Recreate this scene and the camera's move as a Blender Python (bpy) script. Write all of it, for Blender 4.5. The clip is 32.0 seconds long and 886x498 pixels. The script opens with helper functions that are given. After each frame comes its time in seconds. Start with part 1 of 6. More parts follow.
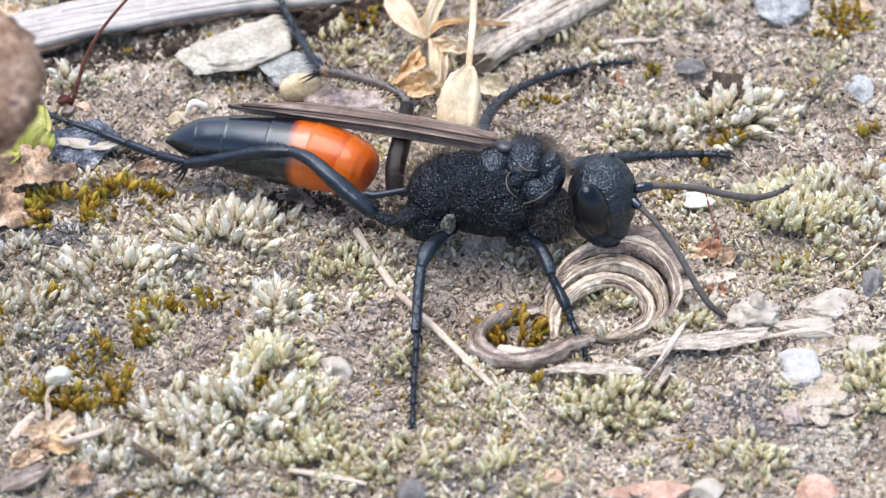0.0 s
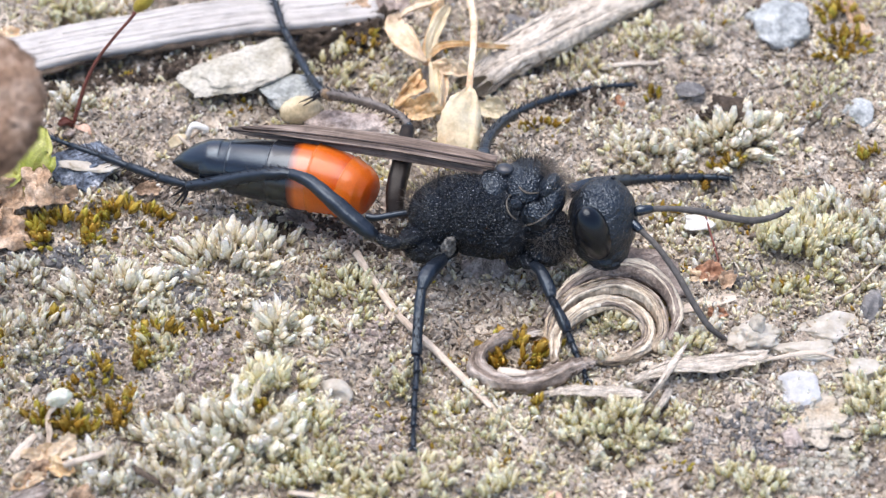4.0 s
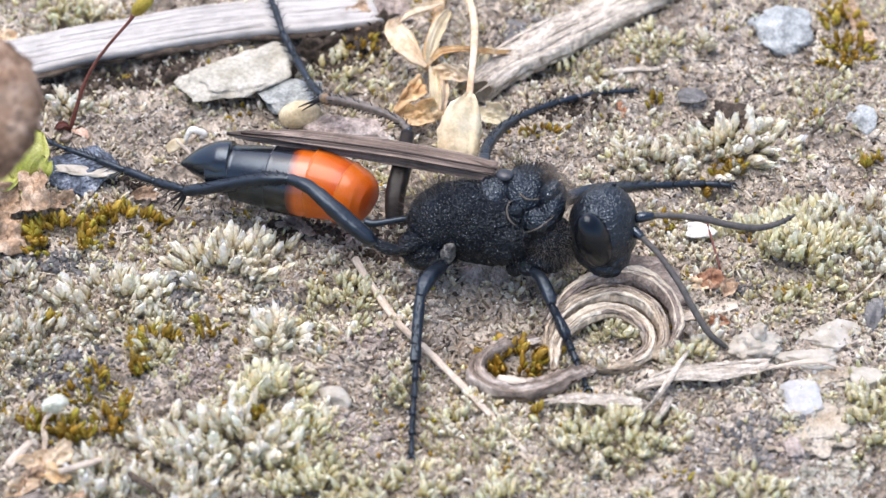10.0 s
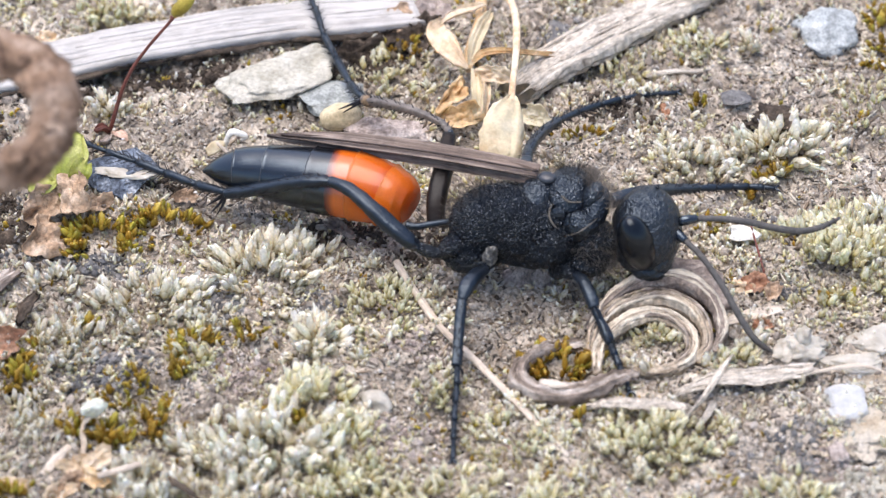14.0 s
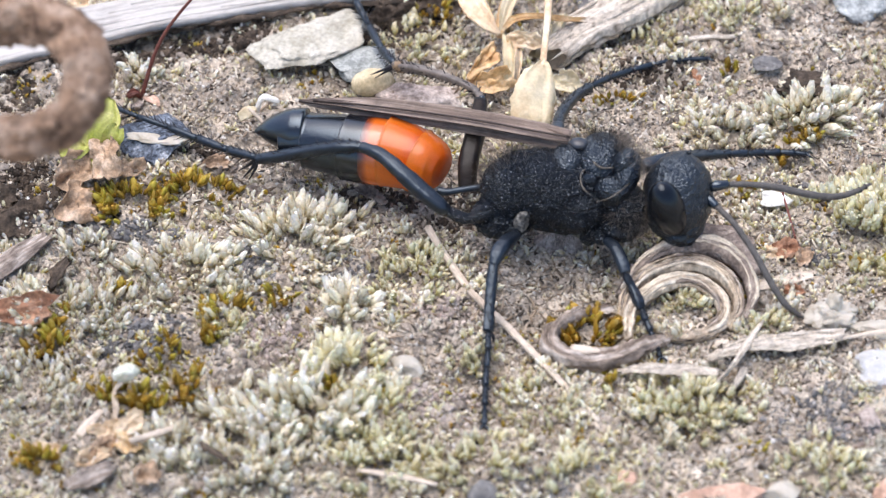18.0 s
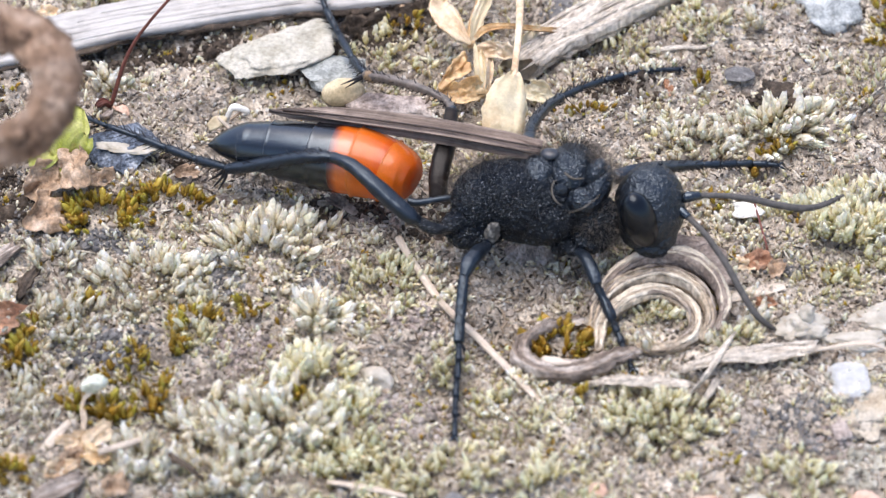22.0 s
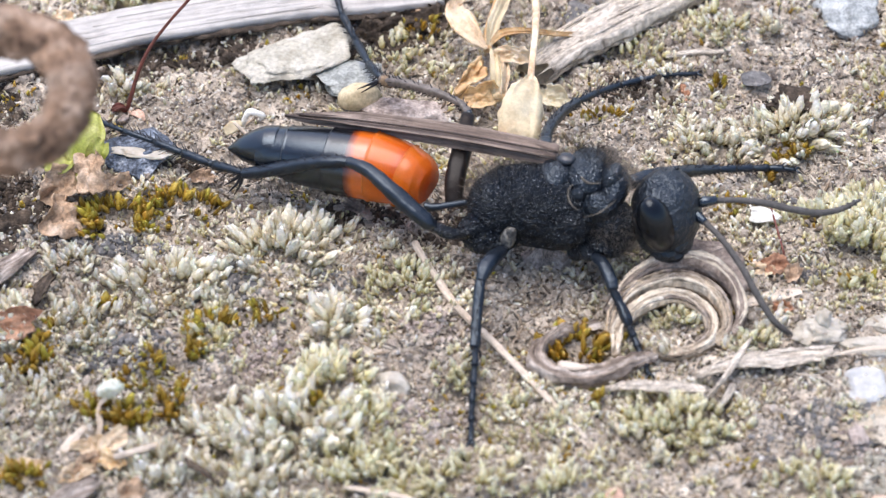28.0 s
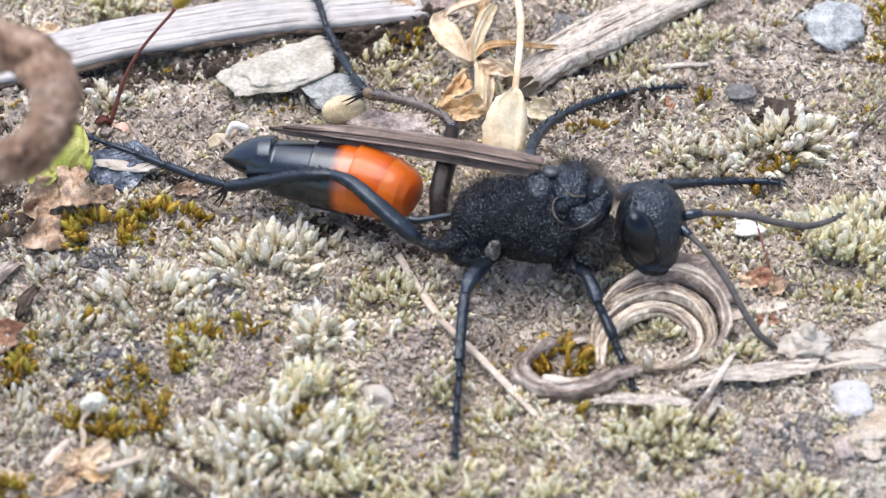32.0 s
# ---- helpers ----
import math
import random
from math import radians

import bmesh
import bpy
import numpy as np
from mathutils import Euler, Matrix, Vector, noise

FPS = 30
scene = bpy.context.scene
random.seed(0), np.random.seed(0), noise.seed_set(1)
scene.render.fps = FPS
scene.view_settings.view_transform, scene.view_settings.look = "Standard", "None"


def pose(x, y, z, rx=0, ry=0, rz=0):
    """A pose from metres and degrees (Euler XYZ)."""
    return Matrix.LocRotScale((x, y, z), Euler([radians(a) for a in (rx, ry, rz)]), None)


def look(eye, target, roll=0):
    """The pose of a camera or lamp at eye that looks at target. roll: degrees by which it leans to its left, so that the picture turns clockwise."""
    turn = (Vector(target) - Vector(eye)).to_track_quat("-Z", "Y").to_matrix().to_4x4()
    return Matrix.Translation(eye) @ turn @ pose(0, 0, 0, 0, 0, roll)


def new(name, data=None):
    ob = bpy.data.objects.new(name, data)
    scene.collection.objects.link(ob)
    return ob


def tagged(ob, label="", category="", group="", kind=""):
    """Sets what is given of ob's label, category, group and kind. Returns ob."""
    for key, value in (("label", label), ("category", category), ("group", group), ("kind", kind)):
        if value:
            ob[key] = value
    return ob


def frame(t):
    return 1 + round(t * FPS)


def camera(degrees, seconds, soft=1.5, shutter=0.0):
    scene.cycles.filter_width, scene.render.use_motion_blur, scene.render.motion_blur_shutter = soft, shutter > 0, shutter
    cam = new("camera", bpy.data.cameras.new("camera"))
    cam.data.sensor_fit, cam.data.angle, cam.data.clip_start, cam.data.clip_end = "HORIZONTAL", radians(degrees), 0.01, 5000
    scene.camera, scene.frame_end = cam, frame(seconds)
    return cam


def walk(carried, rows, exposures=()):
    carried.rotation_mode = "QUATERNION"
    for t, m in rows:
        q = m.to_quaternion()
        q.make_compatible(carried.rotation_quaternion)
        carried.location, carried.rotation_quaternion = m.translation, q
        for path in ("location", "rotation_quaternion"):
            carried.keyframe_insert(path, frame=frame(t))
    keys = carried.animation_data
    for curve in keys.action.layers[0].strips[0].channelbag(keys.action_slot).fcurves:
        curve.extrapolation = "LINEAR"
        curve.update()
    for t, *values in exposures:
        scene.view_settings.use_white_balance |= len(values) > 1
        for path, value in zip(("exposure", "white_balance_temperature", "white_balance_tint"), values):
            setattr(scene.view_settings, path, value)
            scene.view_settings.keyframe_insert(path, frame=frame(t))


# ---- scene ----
MM = 0.001
cam = camera(10.0, 32.0, 1.3)
cam.data.dof.use_dof = True
cam.data.dof.focus_distance = 0.2240
cam.data.dof.aperture_fstop = 85.0
SLOPE = radians(42)


def aim(pan, tilt, roll, far):
    """The camera on its line of sight, far millimetres from the middle of the patch, turned by pan and tilt."""
    eye = Vector((0, -math.cos(SLOPE), math.sin(SLOPE))) * far * MM
    return look(eye, (0, 0, 0)) @ pose(0, 0, 0, 0, pan, 0) @ pose(0, 0, 0, tilt, 0, 0) @ pose(0, 0, 0, 0, 0, roll)


# seconds, pan, tilt, roll in degrees, distance in millimetres
ROWS = [
    (0, 0.044, -0.324, -0.17, 225.43),
    (0.5, 0.059, -0.286, -0.18, 225.79),
    (1, 0.048, -0.267, -0.16, 225.99),
    (1.5, 0.083, -0.255, -0.16, 226.12),
    (2, 0.123, -0.234, -0.17, 226.26),
    (2.5, 0.153, -0.208, -0.16, 226.23),
    (3, 0.13, -0.191, -0.17, 226.06),
    (3.5, 0.096, -0.122, -0.15, 225.93),
    (5.5, -0.148, -0.026, -0.11, 224.56),
    (6, -0.199, -0.006, -0.09, 224.41),
    (6.5, -0.187, 0.031, -0.05, 224.3),
    (7, -0.144, 0.035, -0.06, 224.06),
    (7.5, -0.107, 0.033, -0.05, 224.05),
    (8, -0.064, 0.018, -0.02, 223.93),
    (8.5, -0.031, -0, 0.01, 224.06),
    (9, -0, -0, -0, 224),
    (9.5, 0.025, -0.003, 0.06, 224.13),
    (10, 0.042, 0.004, 0.09, 223.96),
    (10.5, 0.068, 0.013, 0.07, 223.95),
    (11, 0.097, -0.001, 0.09, 223.54),
    (11.5, 0.084, 0.025, 0.14, 223.38),
    (12, 0.08, 0.058, 0.13, 223.17),
    (12.5, 0.12, 0.056, 0.13, 222.8),
    (13, 0.254, 0.053, 0.1, 222.64),
    (13.5, 0.391, 0.079, 0.11, 222.35),
    (14, 0.516, 0.038, 0.12, 222.31),
    (14.5, 0.626, 0.046, 0.12, 222.33),
    (16.5, 0.936, -0.083, 0.12, 222.27),
    (17, 0.971, -0.201, 0.15, 222.41),
    (17.5, 0.92, -0.292, 0.19, 222.49),
    (18, 0.87, -0.353, 0.16, 222.53),
    (18.5, 0.817, -0.394, 0.23, 222.65),
    (19, 0.731, -0.427, 0.24, 222.6),
    (19.5, 0.672, -0.491, 0.24, 222.43),
    (20, 0.601, -0.469, 0.26, 222.05),
    (20.5, 0.525, -0.42, 0.28, 221.86),
    (21, 0.529, -0.329, 0.26, 221.69),
    (21.5, 0.542, -0.279, 0.29, 221.53),
    (22, 0.541, -0.231, 0.29, 221.45),
    (22.5, 0.565, -0.257, 0.28, 221.42),
    (23, 0.567, -0.237, 0.3, 221.33),
    (23.5, 0.549, -0.217, 0.29, 221.32),
    (24, 0.553, -0.227, 0.31, 221.35),
    (24.5, 0.526, -0.196, 0.29, 221.24),
    (26.5, 0.64, -0.133, 0.26, 221.04),
    (27, 0.682, -0.141, 0.28, 221.09),
    (27.5, 0.71, -0.16, 0.25, 221.12),
    (28, 0.725, -0.178, 0.27, 221.19),
    (28.5, 0.724, -0.193, 0.26, 221.13),
    (29, 0.706, -0.154, 0.27, 221.1),
    (29.5, 0.726, -0.128, 0.26, 221.05),
    (30, 0.751, -0.106, 0.27, 220.79),
    (30.5, 0.695, -0.061, 0.31, 220.72),
    (31, 0.616, -0.035, 0.29, 220.73),
    (31.5, 0.575, -0.021, 0.29, 220.78),
    (32, 0.55, -0.03, 0.3, 220.79),
]
walk(cam, [(t, aim(pan, tilt, roll, far)) for t, pan, tilt, roll, far in ROWS], [(0, 1.26, 6560, 15), (32, 1.23, 6560, 15)])

# ---- light: a bright overcast sky ----
world = bpy.data.worlds.new("world")
scene.world = world
world.use_nodes = True
sky = world.node_tree.nodes.new("ShaderNodeTexSky")
sky.sky_type, sky.sun_disc = "NISHITA", False
sky.sun_elevation, sky.sun_rotation = radians(66), radians(-30)
sky.air_density, sky.dust_density, sky.ozone_density = 1.0, 2.0, 1.0
world.node_tree.nodes["Background"].inputs["Strength"].default_value = 0.115
world.node_tree.links.new(sky.outputs[0], world.node_tree.nodes["Background"].inputs["Color"])
sun = new("sun", bpy.data.lights.new("sun", "SUN"))
sun.data.energy, sun.data.angle, sun.data.color = 1.45, radians(48), (1.0, 0.965, 0.92)
sun.matrix_world = look((-0.16, -0.05, 0.97), (0, 0, 0))


# ---- materials ----
def surface(name, cols, scale=1.2, fine=14.0, stretch=(1, 1, 1), rough=0.85, bump=0.4, depth=0.05, spec=0.35, uv=False,
            island=None, spread=0.0, sss=0.0, along=None, coat=0.0, sheen=0.0, trans=0.0, contrast=0.25, blotch=None, tint=None, dust_glint=0.0, beads=None):
    """A mottled material. cols: the colours that a noise of that scale (per mm) runs through; fine: a second noise for the
    grain; island: colours picked piece by piece; along: colours from the foot to the tip of a piece."""
    m = bpy.data.materials.new(name)
    m.use_nodes = True
    t, n, li = m.node_tree, m.node_tree.nodes, m.node_tree.links.new
    b = n["Principled BSDF"]
    tc, mp = n.new("ShaderNodeTexCoord"), n.new("ShaderNodeMapping")
    k = 1.0 if uv else 1000.0
    mp.inputs["Scale"].default_value = [k * s for s in stretch]
    li(tc.outputs["UV" if uv else "Object"], mp.inputs["Vector"])

    def ramp(stops, source, steps=False):
        r = n.new("ShaderNodeValToRGB")
        r.color_ramp.interpolation = "CONSTANT" if steps else "LINEAR"
        e = r.color_ramp.elements
        for i, c in enumerate(stops):
            q = e[i] if i < 2 else e.new(1)
            q.color = (*c, 1)
        for i, q in enumerate(e):
            q.position = i / (len(stops) if steps else max(1, len(stops) - 1))
        li(source, r.inputs[0])
        return r.outputs[0]

    def stretchy(source, low, high):
        r = n.new("ShaderNodeMapRange")
        r.inputs[1].default_value, r.inputs[2].default_value = low, high
        li(source, r.inputs[0])
        return r.outputs[0]

    def tex(s, detail):
        x = n.new("ShaderNodeTexNoise")
        x.inputs["Scale"].default_value, x.inputs["Detail"].default_value = s, detail
        x.inputs["Roughness"].default_value = 0.6
        li(mp.outputs[0], x.inputs["Vector"])
        return x.outputs["Fac"]

    def mix(kind, fac, a, c):
        x = n.new("ShaderNodeMix")
        x.data_type, x.blend_type = "RGBA", kind
        if isinstance(fac, float):
            x.inputs[0].default_value = fac
        else:
            li(fac, x.inputs[0])
        li(a, x.inputs[6])
        li(c, x.inputs[7])
        return x.outputs[2]

    big, small = tex(scale, 5), tex(fine, 4)
    col = ramp(cols, stretchy(big, 0.3, 0.7))
    if along:
        at = n.new("ShaderNodeAttribute")
        at.attribute_name = "along"
        col = mix("MULTIPLY", 1.0, ramp(along, at.outputs["Fac"]), col)
    if island:
        g = n.new("ShaderNodeNewGeometry")
        oi, ad = n.new("ShaderNodeObjectInfo"), n.new("ShaderNodeMath")
        ad.operation = "ADD"
        li(oi.outputs["Random"], ad.inputs[0])
        li(g.outputs["Random Per Island"], ad.inputs[1])
        fr = n.new("ShaderNodeMath")
        fr.operation = "FRACT"
        li(ad.outputs[0], fr.inputs[0])
        col = mix("MIX" if not along else "MULTIPLY", spread, col, ramp(island, fr.outputs[0], True))
    if blotch:
        mo = n.new("ShaderNodeMapping")
        mo.inputs["Scale"].default_value = (1000, 1000, 1000)
        li(tc.outputs["Object"], mo.inputs["Vector"])
        x = n.new("ShaderNodeTexNoise")
        x.inputs["Scale"].default_value, x.inputs["Detail"].default_value, x.inputs["Roughness"].default_value = blotch[0], 6, 0.7
        li(mo.outputs[0], x.inputs["Vector"])
        col = mix("MULTIPLY", 1.0, col, ramp([(blotch[1],) * 3, (1, 1, 1), (blotch[2],) * 3], stretchy(x.outputs["Fac"], 0.32, 0.68)))
    grey = ramp([(1 - contrast,) * 3, (1 + contrast,) * 3], stretchy(small, 0.3, 0.7))
    col = mix("MULTIPLY", 1.0, col, grey)
    # pale specks: dust and tiny glints, both painted into the colour
    if dust_glint:
        gone = n.new("ShaderNodeRGB")
        gone.outputs[0].default_value = (0.36, 0.37, 0.39, 1)
        col = mix("MIX", stretchy(tex(dust_glint, 2), 0.66, 0.72), col, gone.outputs[0])
    li(col, b.inputs["Base Color"])
    b.inputs["Roughness"].default_value, b.inputs["Specular IOR Level"].default_value = rough, spec
    b.inputs["Coat Weight"].default_value, b.inputs["Coat Roughness"].default_value = coat, 0.25
    b.inputs["Transmission Weight"].default_value = trans
    if tint:
        b.inputs["Specular Tint"].default_value = (*tint, 1)
    if sheen:
        b.inputs["Sheen Weight"].default_value = sheen
    if sss:
        b.inputs["Subsurface Weight"].default_value = sss
        b.inputs["Subsurface Radius"].default_value = (1, 0.7, 0.4)
        b.inputs["Subsurface Scale"].default_value = 0.0003
    if bump:
        if beads:
            cell, dome = n.new("ShaderNodeTexVoronoi"), n.new("ShaderNodeMath")
            cell.inputs["Scale"].default_value = beads
            li(mp.outputs[0], cell.inputs["Vector"])
            dome.operation = "MULTIPLY"
            li(cell.outputs["Distance"], dome.inputs[0])
            li(big, dome.inputs[1])
            big = small = dome.outputs[0]
        add = n.new("ShaderNodeMath")
        add.operation = "ADD"
        li(big, add.inputs[0])
        li(small, add.inputs[1])
        u = n.new("ShaderNodeBump")
        u.inputs["Strength"].default_value, u.inputs["Distance"].default_value = bump, depth * MM
        li(add.outputs[0], u.inputs["Height"])
        li(u.outputs[0], b.inputs["Normal"])
    return m


SOIL = surface("soil_crust", [(0.13, 0.108, 0.088), (0.39, 0.33, 0.262), (0.58, 0.505, 0.41), (0.70, 0.63, 0.53)], 0.42, 6.0, bump=1.0, depth=0.16, contrast=0.5, blotch=(0.16, 0.6, 1.15))
CRUMB = surface("soil_crumb", [(0.14, 0.118, 0.10), (0.38, 0.325, 0.265), (0.56, 0.495, 0.41)], 0.5, 9.0, bump=0.8, depth=0.1, contrast=0.4, spread=0.35, island=[(0.10, 0.085, 0.08), (0.36, 0.30, 0.25), (0.22, 0.18, 0.15), (0.55, 0.49, 0.41)])
SANDS = [(0.05, 0.047, 0.046), (0.50, 0.445, 0.375), (0.17, 0.14, 0.12), (0.58, 0.53, 0.455), (0.24, 0.205, 0.175), (0.38, 0.325, 0.27), (0.63, 0.59, 0.525), (0.22, 0.175, 0.14), (0.43, 0.375, 0.31), (0.82, 0.80, 0.76), (0.52, 0.475, 0.405), (0.33, 0.295, 0.265)]
DEBRIS = surface("plant_debris", [(0.28, 0.25, 0.2), (0.5, 0.46, 0.38)], 0.35, 20, rough=0.8, spread=0.9, contrast=0.3, bump=0, island=[(0.04, 0.032, 0.026), (0.30, 0.23, 0.16), (0.12, 0.085, 0.06), (0.46, 0.40, 0.31), (0.20, 0.14, 0.09), (0.62, 0.56, 0.46)])
GRAIN = surface("sand_grain", [(0.28, 0.25, 0.2), (0.5, 0.46, 0.38)], 0.35, 20, rough=0.55, spec=0.5, spread=0.7, contrast=0.3, bump=0, island=SANDS, blotch=(0.3, 0.5, 1.15))
HUES = [(1, 1, 1), (1, 0.97, 0.86), (0.84, 0.77, 0.64), (1, 0.99, 0.96), (0.93, 0.96, 0.86), (0.94, 0.88, 0.76)]
SILVER = surface("silver_moss", [(0.9, 0.89, 0.86), (1, 1, 1)], 0.8, 12, rough=0.7, spec=0.2, sss=0.25, spread=0.75, contrast=0.2, bump=0.3, island=HUES,
                 along=[(0.40, 0.31, 0.15), (0.67, 0.59, 0.38), (0.85, 0.795, 0.64), (0.93, 0.90, 0.81), (0.96, 0.94, 0.885)])
PALE = surface("pale_moss", [(0.88, 0.88, 0.84), (1, 1, 1)], 0.8, 12, rough=0.7, spec=0.2, sss=0.25, spread=0.75, contrast=0.2, bump=0.3, island=HUES,
               along=[(0.38, 0.30, 0.10), (0.64, 0.565, 0.26), (0.81, 0.755, 0.50), (0.90, 0.86, 0.68), (0.94, 0.91, 0.80)])
DEAD = surface("withered_moss", [(0.8, 0.8, 0.8), (1, 1, 1)], 0.8, 12, rough=0.7, sss=0.1, spread=0.8, contrast=0.2, bump=0.3, island=HUES,
               along=[(0.30, 0.24, 0.16), (0.52, 0.44, 0.33), (0.74, 0.67, 0.55), (0.84, 0.79, 0.69)])
AMBER = surface("amber_moss", [(0.8, 0.8, 0.8), (1, 1, 1)], 0.8, 12, rough=0.45, sss=0.2, spread=0.7, contrast=0.15, bump=0.3,
                along=[(0.15, 0.085, 0.014), (0.42, 0.265, 0.028), (0.64, 0.45, 0.07), (0.74, 0.58, 0.17)],
                island=[(1, 1, 1), (0.8, 0.62, 0.5), (0.75, 0.95, 0.75), (0.5, 0.42, 0.36)])
WOOD = surface("weathered_wood", [(0.33, 0.305, 0.28), (0.53, 0.505, 0.47), (0.60, 0.58, 0.55)], 0.8, 6.0, (0.25, 6.0, 1), uv=True, bump=0.8, depth=0.05, contrast=0.2, blotch=(0.7, 0.82, 1.06))
FIBRE = surface("fibrous_wood", [(0.28, 0.22, 0.165), (0.73, 0.65, 0.54), (0.86, 0.79, 0.69)], 1.4, 6.0, (0.7, 6.0, 1), uv=True, bump=1.0, depth=0.1, contrast=0.35, blotch=(3.0, 0.6, 1.12))
TAILWOOD = surface("cracked_bark", [(0.09, 0.066, 0.05), (0.34, 0.275, 0.225), (0.70, 0.63, 0.56)], 1.0, 5.0, (0.5, 4.0, 1), uv=True, bump=1.0, depth=0.14, contrast=0.45, blotch=(1.6, 0.5, 1.35))
CURLWOOD = surface("curled_wood", [(0.07, 0.048, 0.034), (0.56, 0.455, 0.335), (0.84, 0.745, 0.60)], 1.0, 5.0, (0.9, 5.0, 1), uv=True, bump=1.0, depth=0.14, contrast=0.4, blotch=(2.2, 0.55, 1.25))
STALK = surface("withered_stalk", [(0.07, 0.04, 0.026), (0.27, 0.175, 0.115), (0.52, 0.40, 0.31)], 0.8, 4.0, bump=1.0, depth=0.3, contrast=0.4, blotch=(0.55, 0.5, 1.3))
BARK = surface("dry_bark", [(0.09, 0.07, 0.06), (0.26, 0.205, 0.17), (0.46, 0.39, 0.33)], 1.2, 6.0, bump=0.9, depth=0.15, contrast=0.4)
STRAW = surface("straw", [(0.36, 0.285, 0.215), (0.62, 0.53, 0.43), (0.74, 0.66, 0.55)], 0.8, 5.0, (0.3, 3, 1), uv=True, bump=0.7, blotch=(1.5, 0.7, 1.1))
HUSK = surface("dry_husk", [(0.58, 0.36, 0.20), (0.76, 0.58, 0.39), (0.84, 0.72, 0.55)], 0.7, 5.0, rough=0.5, sss=0.2, bump=0.5, contrast=0.15, blotch=(1.4, 0.75, 1.1))
CAPSULE = surface("seed_capsule", [(0.54, 0.42, 0.26), (0.64, 0.55, 0.37), (0.68, 0.61, 0.45)], 0.6, 6.0, rough=0.5, sss=0.15, bump=0.35, contrast=0.1, blotch=(1.3, 0.8, 1.08))
RIM = surface("cream_rim", [(0.52, 0.42, 0.31), (0.78, 0.69, 0.55), (0.86, 0.80, 0.68)], 1.2, 6.0, (0.8, 5, 1), uv=True, bump=0.8, depth=0.1, contrast=0.3, blotch=(2.0, 0.6, 1.1))
BROWNLEAF = surface("dead_leaf", [(0.24, 0.145, 0.08), (0.46, 0.32, 0.21), (0.60, 0.48, 0.37)], 0.9, 7.0, bump=0.6, depth=0.1, contrast=0.35, blotch=(1.2, 0.6, 1.15))
TANLEAF = surface("tan_leaf", [(0.42, 0.22, 0.09), (0.64, 0.42, 0.21), (0.78, 0.61, 0.40)], 1.1, 7.0, rough=0.45, sss=0.15, bump=0.6, contrast=0.2, blotch=(1.8, 0.7, 1.15))
TERRACOTTA = surface("terracotta", [(0.38, 0.22, 0.15), (0.55, 0.36, 0.27), (0.62, 0.46, 0.37)], 0.9, 6.0, bump=0.5, blotch=(0.7, 0.75, 1.15))
RUST = surface("rusty_fragment", [(0.26, 0.11, 0.06), (0.42, 0.22, 0.13), (0.56, 0.38, 0.27)], 1.2, 8.0, bump=0.6, depth=0.1, contrast=0.35, blotch=(1.6, 0.6, 1.15))
POD = surface("spore_capsule", [(0.30, 0.22, 0.03), (0.48, 0.42, 0.08)], 0.8, 8.0, rough=0.4, bump=0.2)
GREEN = surface("green_leaf", [(0.15, 0.19, 0.03), (0.30, 0.33, 0.055), (0.50, 0.48, 0.17)], 0.9, 8.0, rough=0.4, sss=0.15, bump=0.5)
STEM = surface("red_stem", [(0.10, 0.03, 0.022), (0.20, 0.07, 0.05)], 2.0, 9.0, rough=0.5, bump=0.4)
CHALK = surface("white_stone", [(0.34, 0.31, 0.235), (0.49, 0.465, 0.385), (0.56, 0.535, 0.465)], 0.8, 5.0, bump=0.8, depth=0.15, blotch=(1.0, 0.8, 1.08))
QUARTZ = surface("quartz", [(0.36, 0.315, 0.245), (0.48, 0.445, 0.375), (0.56, 0.535, 0.48)], 0.8, 5.0, rough=0.5, sss=0.15, bump=0.4, contrast=0.1, blotch=(0.9, 0.85, 1.06))
BLUESTONE = surface("blue_grey_stone", [(0.22, 0.24, 0.24), (0.38, 0.405, 0.40), (0.54, 0.56, 0.545)], 1.1, 9.0, rough=0.6, bump=0.7, contrast=0.35, blotch=(1.2, 0.7, 1.15))
SLATE = surface("slate", [(0.025, 0.03, 0.042), (0.075, 0.095, 0.13), (0.16, 0.19, 0.235), (0.52, 0.54, 0.57)], 0.9, 7.0, rough=0.45, bump=1.0, contrast=0.6, depth=0.14, blotch=(1.8, 0.5, 1.4))
YELLOWSTONE = surface("yellow_pebble", [(0.48, 0.38, 0.22), (0.66, 0.58, 0.40)], 0.6, 7.0, rough=0.5, bump=0.25)
PINKSTONE = surface("pink_grey_rock", [(0.22, 0.165, 0.14), (0.46, 0.385, 0.34), (0.64, 0.575, 0.52)], 0.8, 8.0, bump=0.8, depth=0.14, contrast=0.35, blotch=(1.6, 0.6, 1.15))
# rotten humus; its loose specks and one patch also stand in for shade
HUMUS_SHADE = surface("humus_and_shade", [(0.022, 0.018, 0.014), (0.07, 0.052, 0.038), (0.17, 0.13, 0.095)], 1.2, 9.0, bump=0.9, depth=0.12, contrast=0.5)
DARKSTONE = surface("dark_grit", [(0.07, 0.07, 0.072), (0.19, 0.185, 0.18), (0.34, 0.33, 0.32)], 1.0, 9.0, bump=0.9, depth=0.12)
SHELL = surface("shell", [(0.74, 0.73, 0.66), (0.86, 0.85, 0.80)], 0.8, 6.0, rough=0.3, bump=0.2)
SEAM = surface("pale_membrane", [(0.12, 0.12, 0.125), (0.26, 0.26, 0.26)], 1.5, 9.0, rough=0.4, bump=0.2)
CHITIN = surface("black_chitin", [(0.004, 0.005, 0.007), (0.009, 0.011, 0.015)], 1.0, 14.0, rough=0.22, spec=1.0, bump=0.4, depth=0.02, tint=(0.72, 0.87, 1.0))
